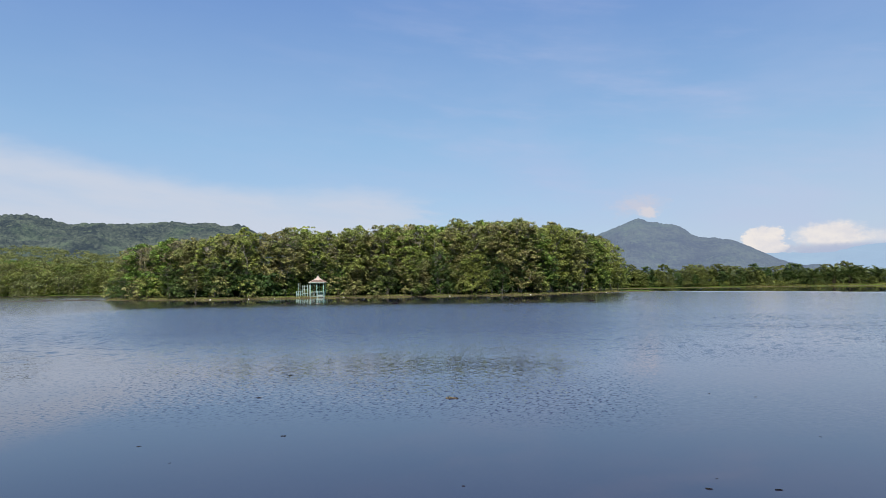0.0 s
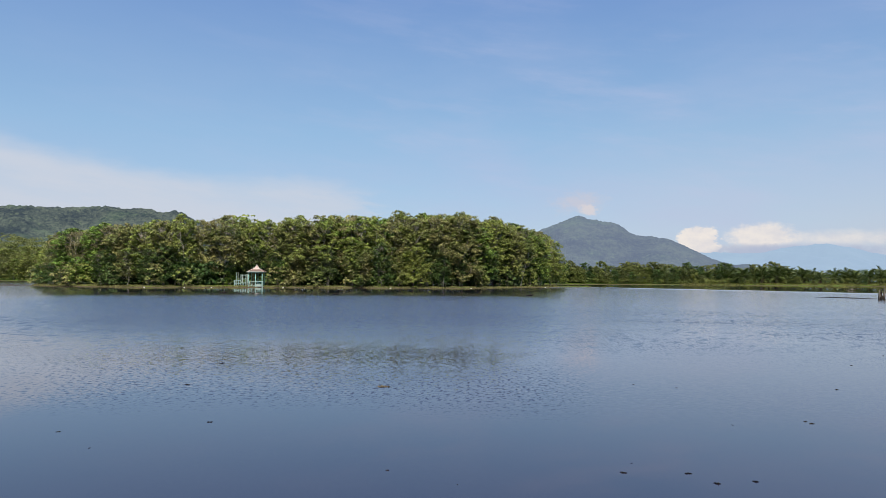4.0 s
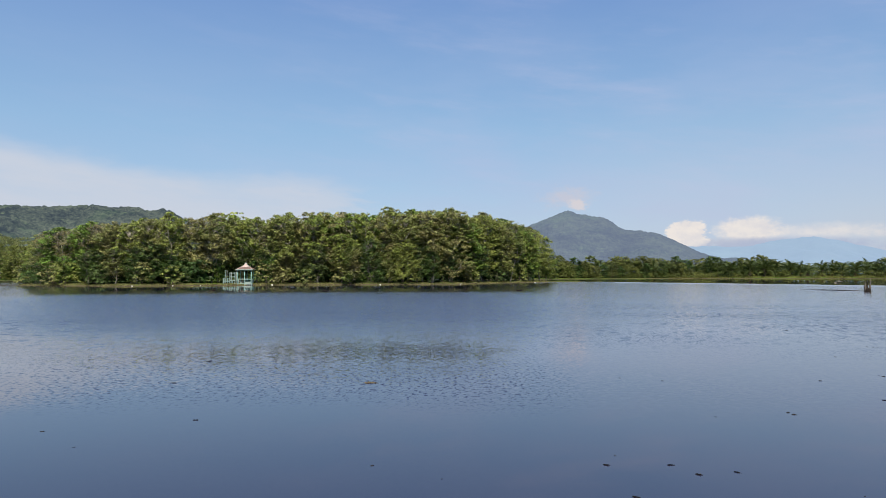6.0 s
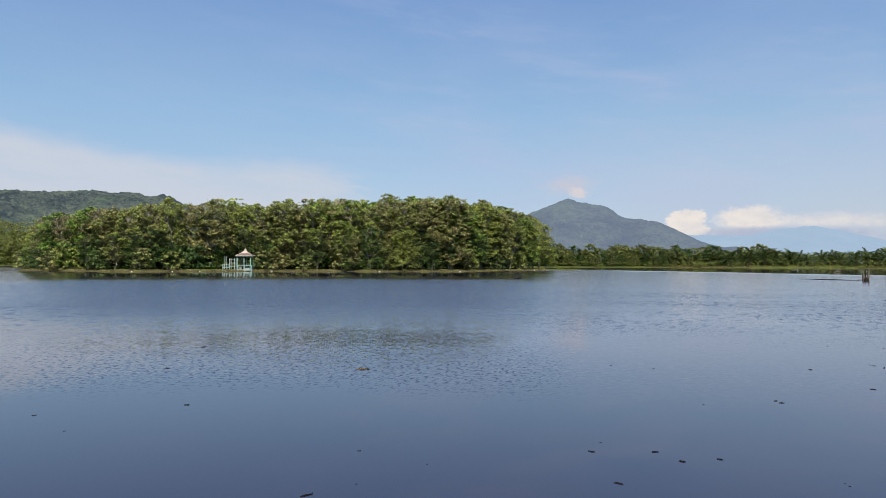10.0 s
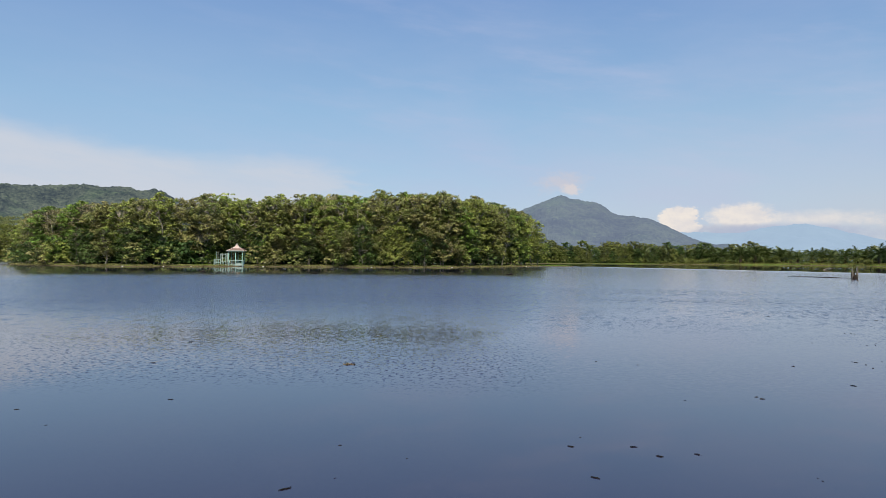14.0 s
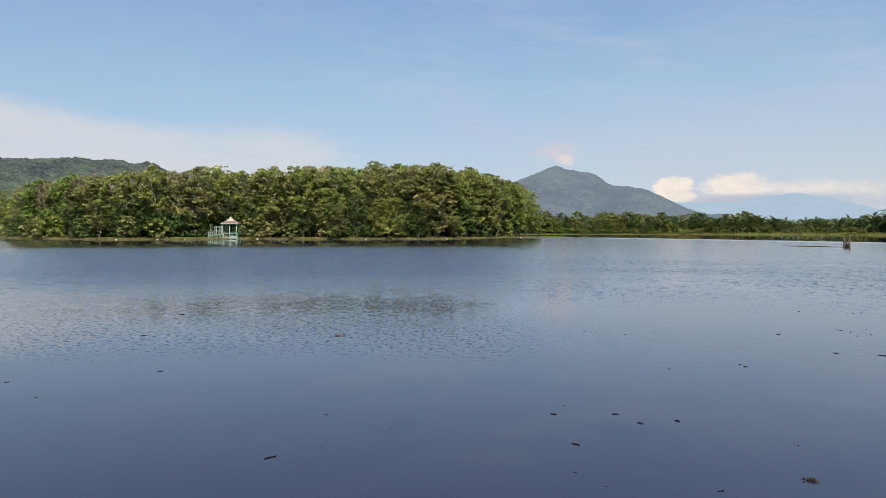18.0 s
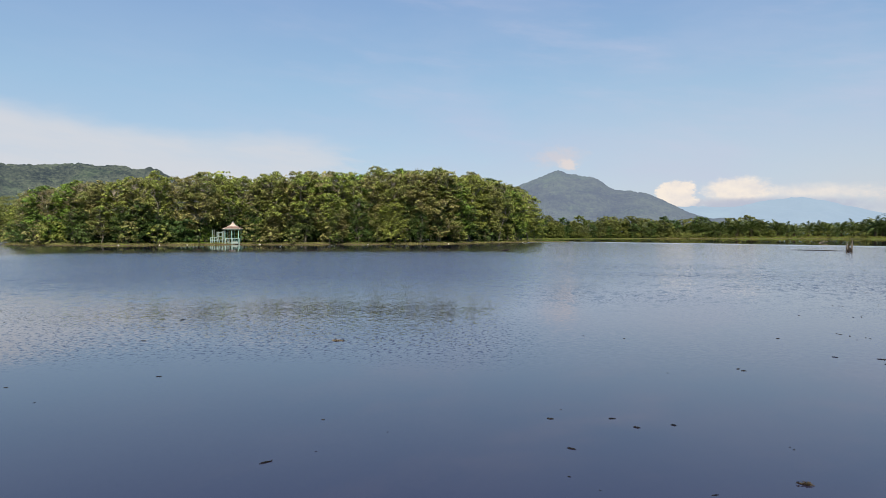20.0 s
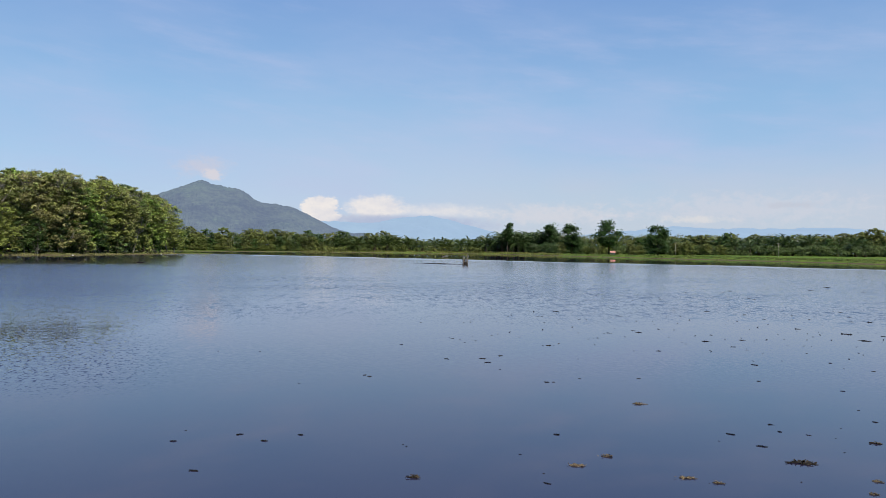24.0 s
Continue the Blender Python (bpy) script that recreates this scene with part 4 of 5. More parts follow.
def oil_palm(seed, n=24, stem=2.1):
    r = random.Random(seed)
    e = thing("oil_palm")
    pts = [(0, 0, -0.3), (0.03, 0, stem * 0.28), (0.05, 0.04, stem * 0.6), (0.06, 0.04, stem)]
    part("trunk", mesh("trunk", *tube(pts, [0.46, 0.40, 0.42, 0.34], 8), BARK_DARK, True), e)
    for i in range(n):
        f = part("frond", fronds[stem][i % 3], e)
        up = 80 - 104 * (i / n) + r.uniform(-7, 7)
        f.matrix_basis = pose(0.05, 0.04, stem - 0.05 - 0.25 * i / n) @ pose(0, 0, 0, 0, 0, i * 137.5 + r.uniform(-9, 9)) @ pose(0, 0, 0, r.uniform(-12, 12), -up + 20, 0) @ Matrix.Scale(r.uniform(0.85, 1.08), 4)
    return tagged(e, "oil palm with arching feathered fronds", "palm", "palms of the far shore")


palm_models = {2.1: [], 2.9: []}


def plant_palm(a, d, size, stem=2.1):
    x, y = polar(a, d)
    z = float(ground_z([x], [y])[0]) - 0.05
    models = palm_models[stem]
    if len(models) < 4:
        e = oil_palm(len(models) + int(stem * 10), 24, stem)
        models.append(e)
        e.matrix_basis = pose(x, y, z, 0, 0, far_rng.uniform(0, 360)) @ Matrix.Scale(size, 4)
        return e
    src = models[far_rng.randrange(4)]
    e = copy_thing(src, pose(x, y, z, far_rng.uniform(-5, 5), far_rng.uniform(-5, 5), far_rng.uniform(0, 360)))
    e.scale = (size, size, size)
    return e


def shore_distance(a):
    """How far the lake reaches in a direction from the camera."""
    d = np.arange(150, 420, 1.0)
    x, y = np.sin(radians(a)) * d, np.cos(radians(a)) * d
    land = signed(x, y, LAKE) < 0
    return float(d[np.argmax(land)])


def plant_far(k, a, d, size, name="shore_tree", label="", group="trees of the far shore"):
    x, y = polar(a, d)
    labels = ("rounded green tree on the far shore", "dark green tree on the far shore", "spreading bushy tree leafy to the ground", "slender pale green tree on the far shore")
    return plant_tree(name, far_designs[k], label or labels[k], "tree", group, x, y, float(ground_z([x], [y])[0]) - 0.05, far_rng.uniform(0, 360), size)


a = 3.0
while a < 31.0:                                   # broadleaf trees, then palms, along the north shore
    s = shore_distance(a)
    bump = 0.42 * math.exp(-((a - 23.0) / 1.4) ** 2)
    if a < 19 or far_rng.random() < 0.2:
        plant_far(far_rng.choice((0, 1, 2, 3, 1)), a, s + far_rng.uniform(3, 6), (0.72 if a < 19 else 0.45) * far_rng.uniform(0.5, 1.35) + bump * 0.6)
    if a < 21 or far_rng.random() < 0.12:
        plant_far(far_rng.choice((0, 1, 2, 3)), a + 0.3, s + far_rng.uniform(9, 14), far_rng.uniform(0.82, 1.15) + bump)
    if a > 19 or (a > 8 and far_rng.random() < 0.35):
        plant_palm(a + far_rng.uniform(-0.2, 0.4), s + (far_rng.uniform(5, 14) if a < 19 else far_rng.uniform(5, 10)), far_rng.uniform(1.15, 1.45) + bump * 0.8)
    if a > 19:
        plant_palm(a + far_rng.uniform(0.1, 0.5), s + far_rng.uniform(12, 22), far_rng.uniform(0.9, 1.1) + bump * 0.9, 2.9)
    a += 0.62 if a < 19 else 0.52
for a, off, size in ((22.1, 9, 1.05), (23.2, 12, 1.2), (24.0, 9, 0.95)):
    plant_far(0, a, shore_distance(a) + off, size)
a = 31.2
while a < 36.3:                                   # the dense palm corner
    s = shore_distance(a)
    tall = 1.0 + 0.25 * min(1.0, max(0.0, a - 31.6))
    plant_palm(a, max(s + 5, 338) + far_rng.uniform(0, 6), far_rng.uniform(1.2, 1.45) * tall, 2.9)
    plant_palm(a + 0.2, max(s + 5, 342) + far_rng.uniform(8, 16), far_rng.uniform(1.25, 1.5) * tall, 2.9)
    a += 0.42
a = 35.6
while a < 64.0:                                   # row behind the grass field
    d = 345 - (a - 36) * 1.5 + far_rng.uniform(-5, 8)
    if far_rng.random() < 0.72 and not 38.2 < a < 44.5:
        plant_palm(a, d - 4, far_rng.uniform(1.05, 1.5), 2.9)
    else:
        plant_far(far_rng.choice((0, 2, 1, 3, 1) if a < 44.5 else (1, 1, 1, 2)), a, d, far_rng.uniform(0.65, 0.95) if a < 44.5 else far_rng.uniform(0.75, 1.3))
    plant_far(far_rng.choice((0, 2, 3)), a + 0.3, d + 15, far_rng.uniform(0.85, 1.1))
    a += 0.55
# tall layered trees that stand alone on the field
def layered_tree(seed, tall, wide, low, tiers, leaf):
    """A tree whose boughs spread in flat uneven tiers round a straight trunk."""
    r = np.random.default_rng(seed)
    trunk = mesh("trunk", *tube([(0, 0, -0.4), (0.1, 0, tall * 0.35), (0.0, 0.1, tall * 0.7), (0.1, 0, tall * 0.96)], [0.28, 0.22, 0.14, 0.05], 8), BARK_DARK, True)
    limbs, fine = [], []
    for i in range(tiers):
        f = (i + 0.5) / tiers
        z = tall * (low + (0.97 - low) * f)
        reach = wide * 0.5 * math.sin(math.pi * (0.20 + 0.68 * f)) ** 0.8
        for k in range(4 if f < 0.85 else 2):
            a, d = r.uniform(0, 6.28), reach * r.uniform(0.45, 1.15)
            tip = np.array([d * math.cos(a), d * math.sin(a), z + r.uniform(-0.9, 0.9)])
            limbs.append(mesh("limb", *tube([(0, 0, z - 0.12 * d - 0.3), tuple(tip * (0.55, 0.55, 1) - (0, 0, 0.1)), tuple(tip)], [0.09, 0.06, 0.02], 5), BARK_DARK, True))
            n = 74
            p = tip * (0.8, 0.8, 1) + r.normal(size=(n, 3)) * np.array([0.11 * wide, 0.11 * wide, 0.55])
            fine += [(q[0], q[1], q[2] + 0.15, r.uniform(0.22, 0.42)) for q in p]
    c, nrm = tuft_points(fine, 7, r)
    return trunk, limbs, quads_mesh("crown", leaf_quads(c, nrm, 0.24, r, 0.6), leaf)


field_designs = [layered_tree(230, 13.0, 11.0, 0.26, 7, LEAF_FIELD), layered_tree(233, 13.0, 8.6, 0.08, 9, LEAF_FIELD), layered_tree(235, 13.0, 4.8, 0.40, 5, LEAF_FIELD), layered_tree(236, 13.0, 9.8, 0.08, 8, LEAF_FIELD)]
for a, d, k, h in ((36.2, 335, 1, 12.9), (37.75, 330, 1, 12.9), (40.5, 305, 0, 12.8), (44.1, 288, 3, 11.6), (32.85, 336, 2, 13.0)):
    x, y = polar(a, d)
    plant_tree("field_tree", field_designs[k], "tall dark green tree with layered crown on the grass bank" if k != 2 else "slender tree rising above the palms", "tree", "lone trees of the bank",
               x, y, float(ground_z([x], [y])[0]) - 0.05, far_rng.uniform(0, 360), h / 13.0)
for a, d, s in ((47.5, 300, 0.55), (48.4, 310, 0.5), (38.9, 300, 0.42), (39.4, 297, 0.36), (42.2, 300, 0.5), (42.8, 303, 0.45), (46.2, 285, 0.62), (45.4, 300, 0.6), (36.9, 328, 0.6), (40.0, 299, 0.4), (41.2, 281, 0.22)):
    plant_far(2, a, d, s, "bush", "pale green bush on the grass bank", "bushes of the bank")
west_designs = [tree_design(210 + i, 8.0, w, low, leaf, BARK_PALE, 0.24, n, 9, limbs=3, tufts=8.0) for i, (w, low, leaf, n) in
                enumerate([(6.4, 0.02, LEAF_WEST, 38), (5.8, 0.05, LEAF_FAR, 36), (7.6, 0.0, LEAF_WEST, 42), (5.2, 0.10, LEAF_WEST, 34)])]
a = -40.0
while a < -27.0:                                  # the western shore, left of the island
    s = shore_distance(a)
    for off in (4, 11, 20, 30):
        k = far_rng.choice((0, 1, 2, 3, 2, 0))
        x, y = polar(a + off * 0.03, s + off + far_rng.uniform(-2, 2))
        plant_tree("shore_tree", west_designs[k], ("olive tree on the western shore", "green tree on the western shore", "spreading yellowish tree on the western shore", "pale slender tree on the western shore")[k], "tree",
                   "trees of the western shore", x, y, float(ground_z([x], [y])[0]) - 0.05, far_rng.uniform(0, 360), far_rng.uniform(0.8, 1.15) + 0.02 * off)
    a += 0.9


# far woods behind the shore rows
def woods(name, a0, a1, d0, d1, count, tall, seed, label, size=0.33, per=13, leaf=LEAF_WOODS):
    r = np.random.default_rng(seed)
    aa, dd = np.radians(r.uniform(a0, a1, count)), np.sqrt(r.uniform(d0 ** 2, d1 ** 2, count))
    x, y = np.sin(aa) * dd, np.cos(aa) * dd
    z = ground_z(x, y)
    blobs = [(x[i], y[i], z[i] + tall * r.uniform(0.05, 0.85), tall * r.uniform(0.2, 0.34)) for i in range(count)]
    c, nrm = crown_points(blobs, per, r)
    tagged(new(name, quads_mesh(name, leaf_quads(c, nrm, size, r, 0.4), leaf)), label, "woods", kind="stuff")


def hedge(name, a0, a1, count, off, tall, leaf, seed, label, slim=0.24):
    """Low growth that closes the gaps under the shore trees."""
    r = np.random.default_rng(seed)
    aa = r.uniform(a0, a1, count)
    know = np.arange(a0 - 1, a1 + 2, 1.0)
    dd = np.interp(aa, know, [shore_distance(k) for k in know]) * (off[0] < 100) + (0 if off[0] < 100 else 228 - (aa - 36) * 1.5) + off[0] + r.random(count) * (off[1] - off[0])
    x, y = np.sin(np.radians(aa)) * dd, np.cos(np.radians(aa)) * dd
    z = ground_z(x, y)
    blobs = [(x[i], y[i], z[i] + tall * r.uniform(0.1, 0.8), tall * r.uniform(0.25, 0.5)) for i in range(count)]
    c, nrm = crown_points(blobs, 22, r)
    tagged(new(name, quads_mesh(name, leaf_quads(c, nrm, 0.40, r, slim), leaf)), label, "bushes", kind="stuff")


hedge("bushes_north", 2, 20, 420, (0.6, 9), 2.4, LEAF_FAR, 65, "low green bushes close to the water of the northern shore")
hedge("bushes_beyond", 18, 31, 300, (2, 14), 2.6, LEAF_FAR, 61, "low green bushes behind the northern bank")
hedge("bushes_east", 36, 64, 420, (104, 112), 4.2, LEAF_DARK, 64, "green bushes behind the grass field")
hedge("bushes_corner", 30.5, 36.6, 330, (25, 45), 4.8, PALM_DARK, 62, "dark bushes under the palms")
hedge("bushes_west", -42, -26, 220, (2, 12), 3.0, LEAF_FAR, 63, "low green bushes along the western shore")
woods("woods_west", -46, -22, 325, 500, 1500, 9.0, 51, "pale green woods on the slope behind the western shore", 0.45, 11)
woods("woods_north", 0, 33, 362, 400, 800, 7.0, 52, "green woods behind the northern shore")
woods("woods_east", 33, 66, 352, 410, 700, 9.6, 53, "woods behind the grass field, leaf colour paled for haze", leaf=LEAF_HAZE)


# ---- hut, poles, stump ----
def hut(x, y, z, turn):
    e = thing("hut", x, y, z, turn)
    post = mesh("post", *box(-0.05, -0.05, -0.3, 0.05, 0.05, 1.7), DEAD_WOOD)
    for px in (-1.3, 1.3):
        for py in (-1.0, 1.0):
            q = part("post", post, e)
            q.location = (px, py, 0)
    part("wall", mesh("wall", *box(-1.3, 0.93, 0.0, 1.3, 1.0, 1.55), CREAM), e)
    part("floor", mesh("floor", *box(-1.35, -1.05, 0.15, 1.35, 1.05, 0.25), DEAD_WOOD), e)
    v, f = [], []
    for i in range(25):                            # corrugated sheet roof
        t = -1.7 + 3.4 * i / 24
        zz = 0.03 * math.cos(i * math.pi)
        v += [(t, -1.5, 1.35 + zz), (t, 1.3, 2.25 + zz), (t, -1.5, 1.33 + zz), (t, 1.3, 2.23 + zz)]
    for i in range(24):
        o = i * 4
        f += [(o, o + 4, o + 5, o + 1), (o + 2, o + 3, o + 7, o + 6)]
    part("roof", mesh("roof", v, f, HUT_ROOF), e, "red corrugated sheet roof")
    return tagged(e, "small open field hut with a red sheet roof", "hut")


hx, hy = polar(40.85, 283)
hut(hx, hy, float(ground_z([hx], [hy])[0]) + 0.02, -28).scale = (0.66, 0.66, 0.66)


def utility_pole(a, d, tall):
    x, y = polar(a, d)
    e = thing("utility_pole", x, y, float(ground_z([x], [y])[0]), -a)
    part("pole", mesh("pole", *tube([(0, 0, -0.4), (0, 0, tall)], [0.06, 0.04], 8), BARK_PALE, True), e)
    part("crossarm", mesh("crossarm", *box(-0.4, -0.04, tall - 0.48, 0.4, 0.04, tall - 0.4), DEAD_WOOD), e)
    for s in (-0.35, 0, 0.35):
        part("insulator", mesh("insulator", *tube([(s, 0, tall - 0.4), (s, 0, tall - 0.25)], [0.05, 0.03], 6), CREAM), e)
    return tagged(e, "pale utility pole on the grass bank", "pole", "utility poles")


utility_pole(45.35, 280, 4.9)
utility_pole(52.3, 272, 4.7)


def splinter(x, y, w, tall, lean, seed):
    """One upright shard of a broken trunk."""
    r = random.Random(seed)
    pts = [(x + lean * t * tall + r.uniform(-0.03, 0.03), y + r.uniform(-0.03, 0.03), -0.9 + (tall + 0.9) * t) for t in [i / 6 for i in range(7)]]
    return tube(pts, [w * s for s in (1.2, 1.1, 1.0, 0.9, 0.8, 0.6, 0.15)], 7)


st = thing("tree_stump", 47.76, 83.41, 0)
part("base", mesh("base", *tube([(0, 0, -0.9), (0.02, 0, 0.0), (0.0, 0, 0.22), (-0.03, 0, 0.40)], [0.40, 0.34, 0.30, 0.20], 12), TWIG, True), st, "dark wet stump base")
for i, q in enumerate(((-0.22, 0.0, 0.11, 1.12, -0.04), (-0.08, 0.1, 0.13, 0.80, 0.03), (0.20, -0.05, 0.12, 1.5, 0.05), (0.04, 0.12, 0.08, 1.22, 0.02), (0.30, 0.05, 0.07, 1.15, 0.06), (-0.30, 0.08, 0.06, 0.85, -0.08))):
    part("shard", mesh("shard", *splinter(*q, 60 + i), TWIG if i in (1, 3, 5) else DEAD_WOOD, True), st)
tagged(st, "broken weathered tree stump standing in the lake", "stump")

for x, y, turn in ((-14.4, 89.0, 12), (9.2, 90.5, -20), (-30.0, 96.0, 5)):
    fl = new("floating_log", mesh("floating_log", *tube([(-0.45, 0, 0.0), (-0.1, 0.03, 0.05), (0.3, 0.0, 0.06), (0.55, -0.05, 0.10)], [0.04, 0.07, 0.06, 0.02], 7), TWIG, True))
    fl.matrix_basis = pose(x, y, 0.0, 0, 0, turn)
    tagged(fl, "short dark piece of wood floating on the lake", "log", "floating logs")

# driftwood and a half-sunk log near the stump
lg = new("driftwood_log", mesh("driftwood_log", *tube([(-4.2, 0, -0.01), (-1.4, 0.15, 0.03), (1.1, 0, 0.035), (4.6, -0.2, -0.005)], [0.03, 0.055, 0.05, 0.02], 8), TWIG, True))
lg.matrix_basis = pose(46.6, 88.8, 0.0, 0, 0, 116)
tagged(lg, "dark log lying half sunk in the lake", "log")

br = new("driftwood_branch", mesh("driftwood_branch", *joined([tube([(-1.2, 0, 0.02), (0, 0.1, 0.22), (1.4, 0, 0.35)], [0.1, 0.09, 0.03], 6), tube([(0.2, 0.1, 0.24), (0.6, 0.2, 0.75)], [0.05, 0.015], 5),
                                                               tube([(-0.3, 0, 0.14), (-0.6, -0.3, 0.5)], [0.05, 0.015], 5)]), DEAD_WOOD, True))
br.matrix_basis = pose(85.5, 160.0, 0.0, 0, 0, 20)
tagged(br, "pale driftwood branch stranded in shallow water", "driftwood")


# a low mound awash off the island's western end, added for dark reflections there
ma, md = np.meshgrid(np.linspace(0, 1, 60), np.linspace(0, 1, 14))
mx = -103.0 + 22.0 * ma
my = 136.0 + 13.0 * ma + (md - 0.5) * (2.0 + 5.0 * np.sin(math.pi * ma))
mz = 0.30 * np.sin(math.pi * md) * np.sin(math.pi * ma) ** 0.5 * (0.6 + 0.5 * waves(mx, my, 4.0, 71)) - 0.02
tagged(new("dark_strip", grid_mesh("dark_strip", mx, my, mz, STRIP_DARK)), "low dark mound standing in for a strip of dark reflections", "bank", kind="structure")


def boulder(seed, s):
    bm = bmesh.new()
    bmesh.ops.create_icosphere(bm, subdivisions=2, radius=s)
    for v in bm.verts:
        k = 1 + 0.35 * noise.noise(v.co * (1.3 / s) + Vector((seed * 7.1, 0, 0)))
        v.co = Vector((v.co.x * k * 1.2, v.co.y * k, v.co.z * k * 0.75))
    me = bpy.data.meshes.new("stone")
    bm.to_mesh(me)
    bm.free()
    me.materials.append(STONE)
    return me


for i, (x, y, s) in enumerate(((-56.2, 133.6, 0.24), (-49.8, 136.2, 0.2), (-45.6, 138.8, 0.18), (-41.9, 143.2, 0.22), (-12.4, 145.2, 0.24), (3.6, 152.0, 0.22), (-33.5, 144.8, 0.3), (22.0, 177.4, 0.25))):
    b = new("stone", boulder(i, s * 0.55))
    b.location = (x, y, 0.05)
    tagged(b, "pale stone at the waterline", "stone", "stones of the shore")


# ---- grass along the banks ----
def grass(name, pts, tall, per, seed, label, blade=None):
    r = np.random.default_rng(seed)
    base = np.repeat(np.asarray(pts), per, axis=0)
    n = len(base)
    base[:, :2] += r.normal(size=(n, 2)) * 0.35
    z = ground_z(base[:, 0], base[:, 1])
    keep = z > 0.03
    base, z = base[keep], z[keep]
    n = len(base)
    h = tall * r.uniform(0.4, 1.3, n)
    a = r.uniform(0, 6.28, n)
    w = 0.06 * r.uniform(0.6, 1.6, n)
    lean = r.normal(size=(n, 2)) * 0.35 * h[:, None]
    b0 = np.stack([base[:, 0] - w * np.cos(a), base[:, 1] - w * np.sin(a), z - 0.03], 1)
    b1 = np.stack([base[:, 0] + w * np.cos(a), base[:, 1] + w * np.sin(a), z - 0.03], 1)
    tip = np.stack([base[:, 0] + lean[:, 0], base[:, 1] + lean[:, 1], z + h], 1)
    tagged(new(name, quads_mesh(name, np.stack([b0, b1, tip], 1), blade or GRASS, 3)), label, "grass", kind="stuff")


r = np.random.default_rng(90)
gxs = r.uniform(-87, 27, 2600)
grass("grass_island", [(x, front_y(x) + o) for x, o in zip(gxs, r.uniform(0.0, 2.6, len(gxs)))], 0.17, 9, 91, "uneven dry grass along the island's edge", GRASS_DRY)
aa = r.uniform(17, 62, 8000)
sh = {k: shore_distance(k) for k in range(2, 64)}
far_pts = []
for q in aa:
    d = np.interp(q, list(sh), list(sh.values())) + r.exponential(14.0)
    far_pts.append(polar(q, d))
grass("grass_bank", far_pts, 0.2, 6, 92, "green grass on the far bank")
na = r.uniform(17, 37, 2000)
grass("grass_north", [polar(q, np.interp(q, list(sh), list(sh.values())) + 0.4 + r.random() * (2.0 if q < 20 else 6.0)) for q in na], 0.55, 7, 94, "tall yellowish grass along the northern bank", GRASS_NORTH)
wa = r.uniform(-60, -14, 1200)
grass("grass_west", [polar(q, shore_distance(q) + r.exponential(3.0)) for q in wa[:500]], 0.6, 8, 93, "grass on the western shore")

# ---- floating litter ----
def litter_mesh(seed, length, kind):
    """Wet leaves and twigs lying on the water, about length long."""
    q = np.random.default_rng(seed)
    k = {"clump": 34, "leaf": 2, "twig": 7}[kind]
    wide = {"clump": 0.26, "leaf": 0.12, "twig": 0.08}[kind]
    c = np.stack([q.normal(size=k) * length * 0.22, q.normal(size=k) * length * 0.22 * wide * 2, q.uniform(0.001, 0.006 if kind != "clump" else 0.016, k)], 1)
    nrm = np.array([0, 0, 1.0]) + q.normal(size=(k, 3)) * (0.09 if kind == "leaf" else 0.45)
    leaves = leaf_quads(c, nrm, length * (0.10 if kind == "clump" else 0.14), q, 0.4, 0.01)
    v, f = leaves.reshape(-1, 3), np.arange(k * 4).reshape(-1, 4)
    pieces = [([tuple(p) for p in v], [tuple(p) for p in f])]
    for i in range({"clump": 7, "leaf": 1, "twig": 3}[kind]):
        a, L = q.normal() * 0.25, length * q.uniform(0.2, 0.42)
        x, y = q.normal(size=2) * length * 0.14 * (1, wide)
        pts = [(x - L * math.cos(a), y - L * math.sin(a), 0.002), (x, y + q.normal() * L * 0.1, 0.003), (x + L * math.cos(a), y + L * math.sin(a), 0.002)]
        pieces.append(tube(pts, [0.003, 0.006, 0.002], 4))
    fat = {"clump": 0.036, "leaf": 0.045, "twig": 0.030}[kind] * length
    for i in range(3 if kind != "leaf" else 2):
        L, a = length * q.uniform(0.25, 0.7), q.normal() * 0.45
        x, y = q.normal() * length * 0.13, q.normal() * length * 0.05
        spine = [(x + (t - 0.5) * L * math.cos(a) , y + (t - 0.5) * L * math.sin(a) + q.normal() * fat * 1.1, fat * q.uniform(-0.3, 1.1 if kind != "leaf" else 0.4)) for t in (0, 0.2, 0.45, 0.7, 0.9, 1.0)]
        pieces.append(tube(spine, [fat * s * q.uniform(0.5, 1.2) for s in (0.3, 0.9, 1.0, 0.8, 0.7, 0.2)], 5))
    me = mesh("litter", *joined(pieces), LITTER_BROWN if kind == "clump" else LITTER)
    return me


CLUMPS = [(7.24, 7.28, 0.21), (5.23, 5.52, 0.14), (4.76, 5.41, 0.18), (5.41, 4.68, 0.17), (5.55, 4.46, 0.13), (6.77, 4.55, 0.32), (6.87, 3.87, 0.1), (6.5, 3.68, 0.09), (8.15, 4.68, 0.16), (-1.51, 13.8, 0.3), (3.24, 5.74, 0.16)]
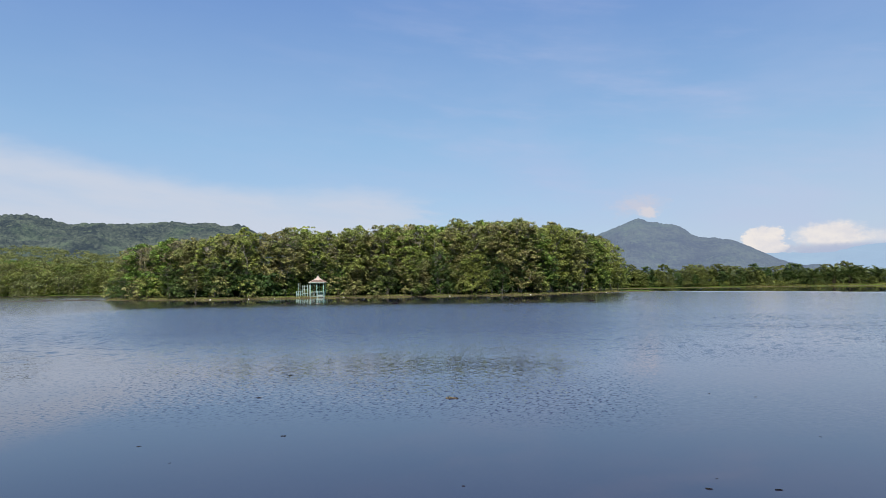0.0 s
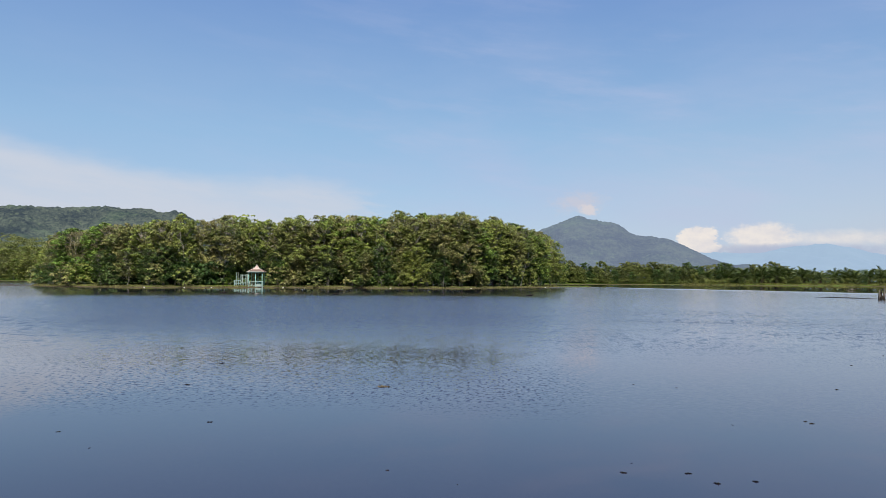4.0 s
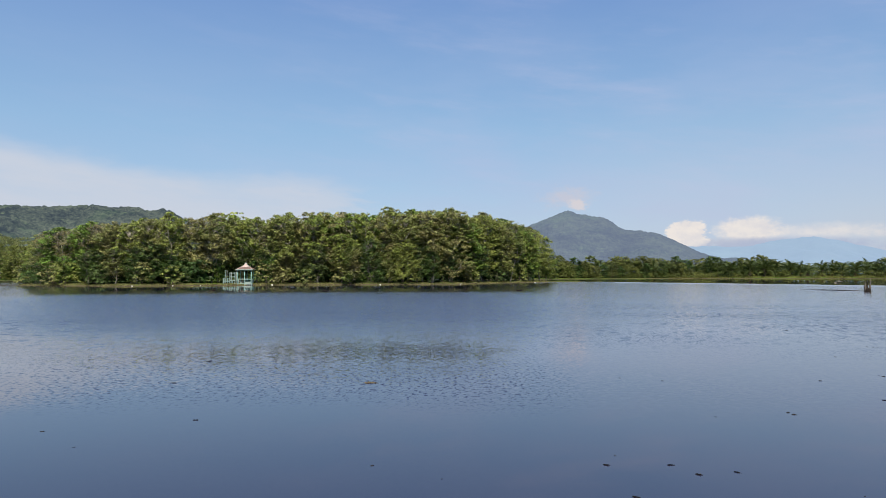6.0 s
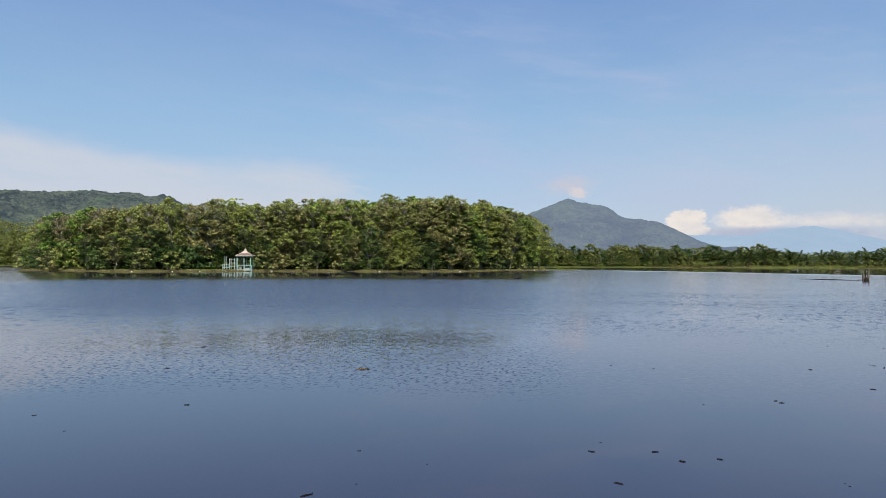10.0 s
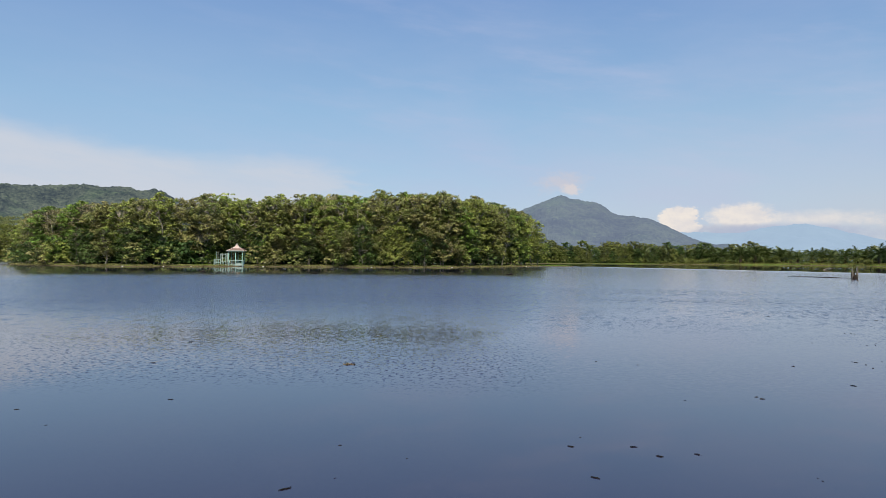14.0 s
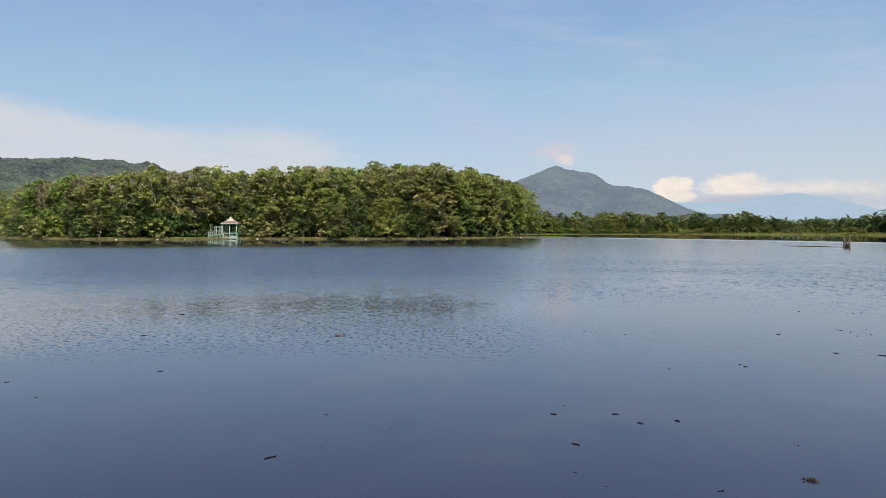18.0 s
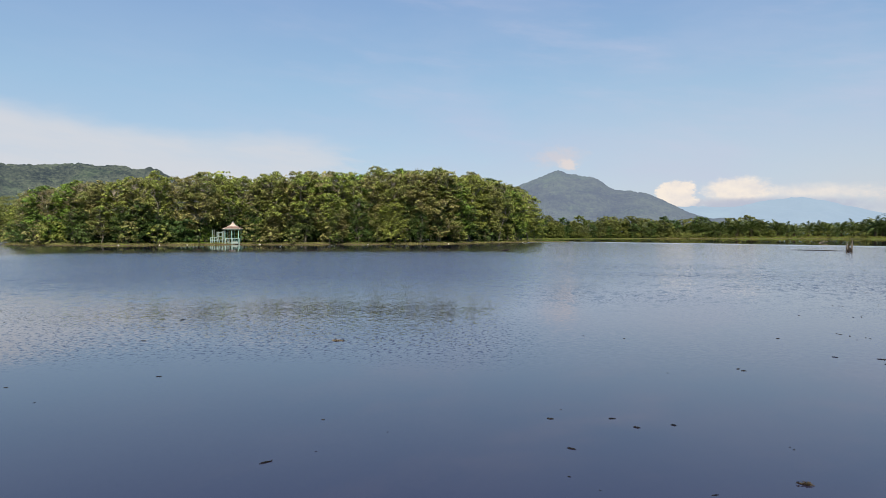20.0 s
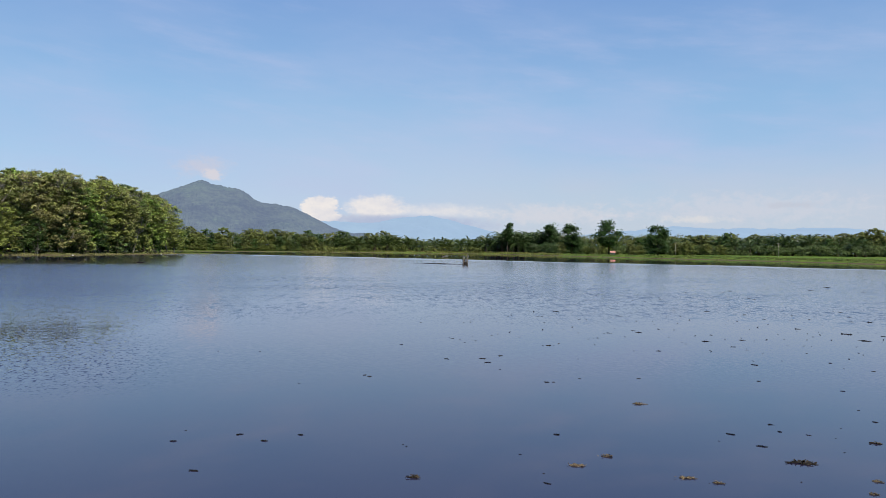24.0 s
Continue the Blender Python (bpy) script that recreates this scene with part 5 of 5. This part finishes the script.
TWIGS_NEAR = [(7.07, 9.09, 0.12), (5.29, 6.43, 0.1), (7.05, 5.62, 0.12), (6.94, 5.12, 0.14), (7.85, 5.75, 0.09), (7.65, 5.46, 0.09), (9.12, 5.29, 0.09), (10.64, 6.71, 0.1), (13.03, 8.57, 0.1), (10.19, 7.8, 0.09), (11.54, 8.98, 0.18), (13.21, 10.91, 0.17), (17.04, 10.43, 0.39), (18.36, 10.84, 0.14), (1.55, 6.76, 0.11), (2.37, 7.5, 0.11), (2.21, 7.87, 0.11), (2.79, 7.58, 0.09), (1.53, 7.88, 0.1), (4.79, 10.78, 0.09), (4.81, 10.63, 0.1), (-3.59, 10.34, 0.09), (-1.2, 6.39, 0.14)]
TWIGS_FAR = [(14.4, 11.68, 0.18), (13.41, 11.85, 0.2), (14.54, 12.69, 0.1), (11.25, 11.05, 0.1), (9.67, 12.62, 0.19), (7.92, 11.74, 0.13), (7.26, 11.12, 0.18), (7.42, 11.56, 0.17), (6.86, 13.93, 0.09), (13.25, 13.82, 0.2), (13.4, 14.16, 0.11), (12.45, 13.99, 0.14), (17.96, 11.5, 0.28), (22.17, 26.26, 0.26), (17.64, 19.89, 0.16), (15.01, 19.57, 0.26), (15.89, 17.56, 0.19), (23.29, 25.95, 0.18), (19.06, 18.44, 0.17), (20.01, 17.89, 0.23), (36.47, 33.18, 0.14), (27.51, 22.38, 0.2), (20.2, 16.48, 0.16), (19.47, 15.14, 0.14), (41.13, 28.1, 0.47), (24.33, 15.97, 0.15), (21.28, 13.58, 0.17), (21.67, 13.27, 0.23), (20.71, 14.51, 0.1), (-5.6, 17.28, 0.18), (-5.16, 13.86, 0.11), (-0.88, 48.18, 0.3), (11.94, 26.22, 0.16), (6.79, 11.79, 0.12)]
LEAVES_NEAR = [(4.49, 5.95, 0.04), (4.34, 5.34, 0.03), (4.2, 5.09, 0.08), (3.61, 6.77, 0.03), (6.24, 4.16, 0.03), (7.5, 4.6, 0.02), (6.7, 5.47, 0.02), (7.81, 5.22, 0.06), (7.95, 5, 0.02), (8.44, 5.27, 0.02), (9.57, 5.79, 0.04), (12.86, 7.64, 0.07), (-0.81, 6.71, 0.02), (-0.19, 7.37, 0.02), (3.61, 6.69, 0.03), (2.42, 5.51, 0.06), (1.39, 5.96, 0.04), (1.57, 5.63, 0.02), (-0.92, 7.88, 0.06)]
LEAVES_FAR = [(7.17, 9.05, 0.07), (7.73, 9.13, 0.05), (8.6, 8.75, 0.07), (12.66, 8.04, 0.04), (13.79, 9.59, 0.07), (12.42, 9.11, 0.04), (11.91, 9.33, 0.06), (10.77, 11.25, 0.05), (9.03, 10.82, 0.04), (8.09, 10.99, 0.03), (10.04, 12.77, 0.08), (7.06, 10.41, 0.05), (8.37, 14.59, 0.05), (14, 17.08, 0.08), (-1.55, 27.05, 0.06), (9.26, 17.9, 0.07), (8.38, 14.49, 0.08), (-5.31, 9.62, 0.06), (-4.47, 8.74, 0.04), (3.23, 14.38, 0.06), (3.93, 13.98, 0.06), (3.64, 10.48, 0.04), (1.72, 8.28, 0.03)]
lit = random.Random(5)
for i, (x, y, s) in enumerate(CLUMPS):
    o = new("floating_clump", litter_mesh(300 + i, s * 0.88, "clump"))
    o.matrix_basis = pose(x, y, 0.002, 0, 0, -math.degrees(math.atan2(x, y)) + lit.uniform(-10, 10))
    tagged(o, "brown clump of rotting leaves and twigs floating on the lake", "debris", "floating litter")
for i, (x, y, s) in enumerate(TWIGS_NEAR + TWIGS_FAR):
    o = new("floating_twig", litter_mesh(340 + i, s * (0.78 if i < len(TWIGS_NEAR) else 0.95), "twig"))
    o.matrix_basis = pose(x, y, 0.002, 0, 0, -math.degrees(math.atan2(x, y)) + lit.uniform(-30, 30))
    tagged(o, "dark wet twig with leaves floating on the lake", "debris", "floating litter")
small_meshes = [litter_mesh(380 + i, 0.13, "leaf") for i in range(5)]
for i, (x, y, s) in enumerate(LEAVES_NEAR + LEAVES_FAR):
    o = new("floating_leaf", small_meshes[i % 5])
    o.matrix_basis = pose(x, y, 0.002, 0, 0, -math.degrees(math.atan2(x, y)) + lit.uniform(-40, 40)) @ Matrix.Scale(max(0.03, s) / 0.10, 4)
    tagged(o, "dead leaf floating on the lake", "leaf", "floating litter")
# a loose raft of small litter that the breeze has gathered towards the eastern bank
far_meshes = [litter_mesh(420 + i, 0.26, "leaf" if i % 3 == 0 else "twig") for i in range(6)]
for i in range(90):
    x, y = polar(lit.uniform(30, 62), 22.0 + 36.0 * lit.random() ** 1.2)
    o = new("floating_twig", far_meshes[i % 6])
    o.matrix_basis = pose(x, y, 0.002, 0, 0, -math.degrees(math.atan2(x, y)) + lit.uniform(-40, 40)) @ Matrix.Scale(0.22 + 0.7 * lit.random() ** 2.0, 4)
    tagged(o, "dark wet twig with leaves floating on the lake", "debris", "floating litter")
q = np.random.default_rng(77)
sa, sd = np.radians(q.uniform(29, 62, 320)), 16 + 22 * q.random(320)
sc = np.stack([np.sin(sa) * sd, np.cos(sa) * sd, np.full(320, 0.008)], 1)
tagged(new("floating_specks", quads_mesh("floating_specks", leaf_quads(sc, np.array([0, 0, 1.0]) + q.normal(size=(320, 3)) * 0.2, 0.035, q, 0.5, 0.05), LITTER)),
       "scattered specks of dark leaf litter on the lake", "debris", kind="stuff")
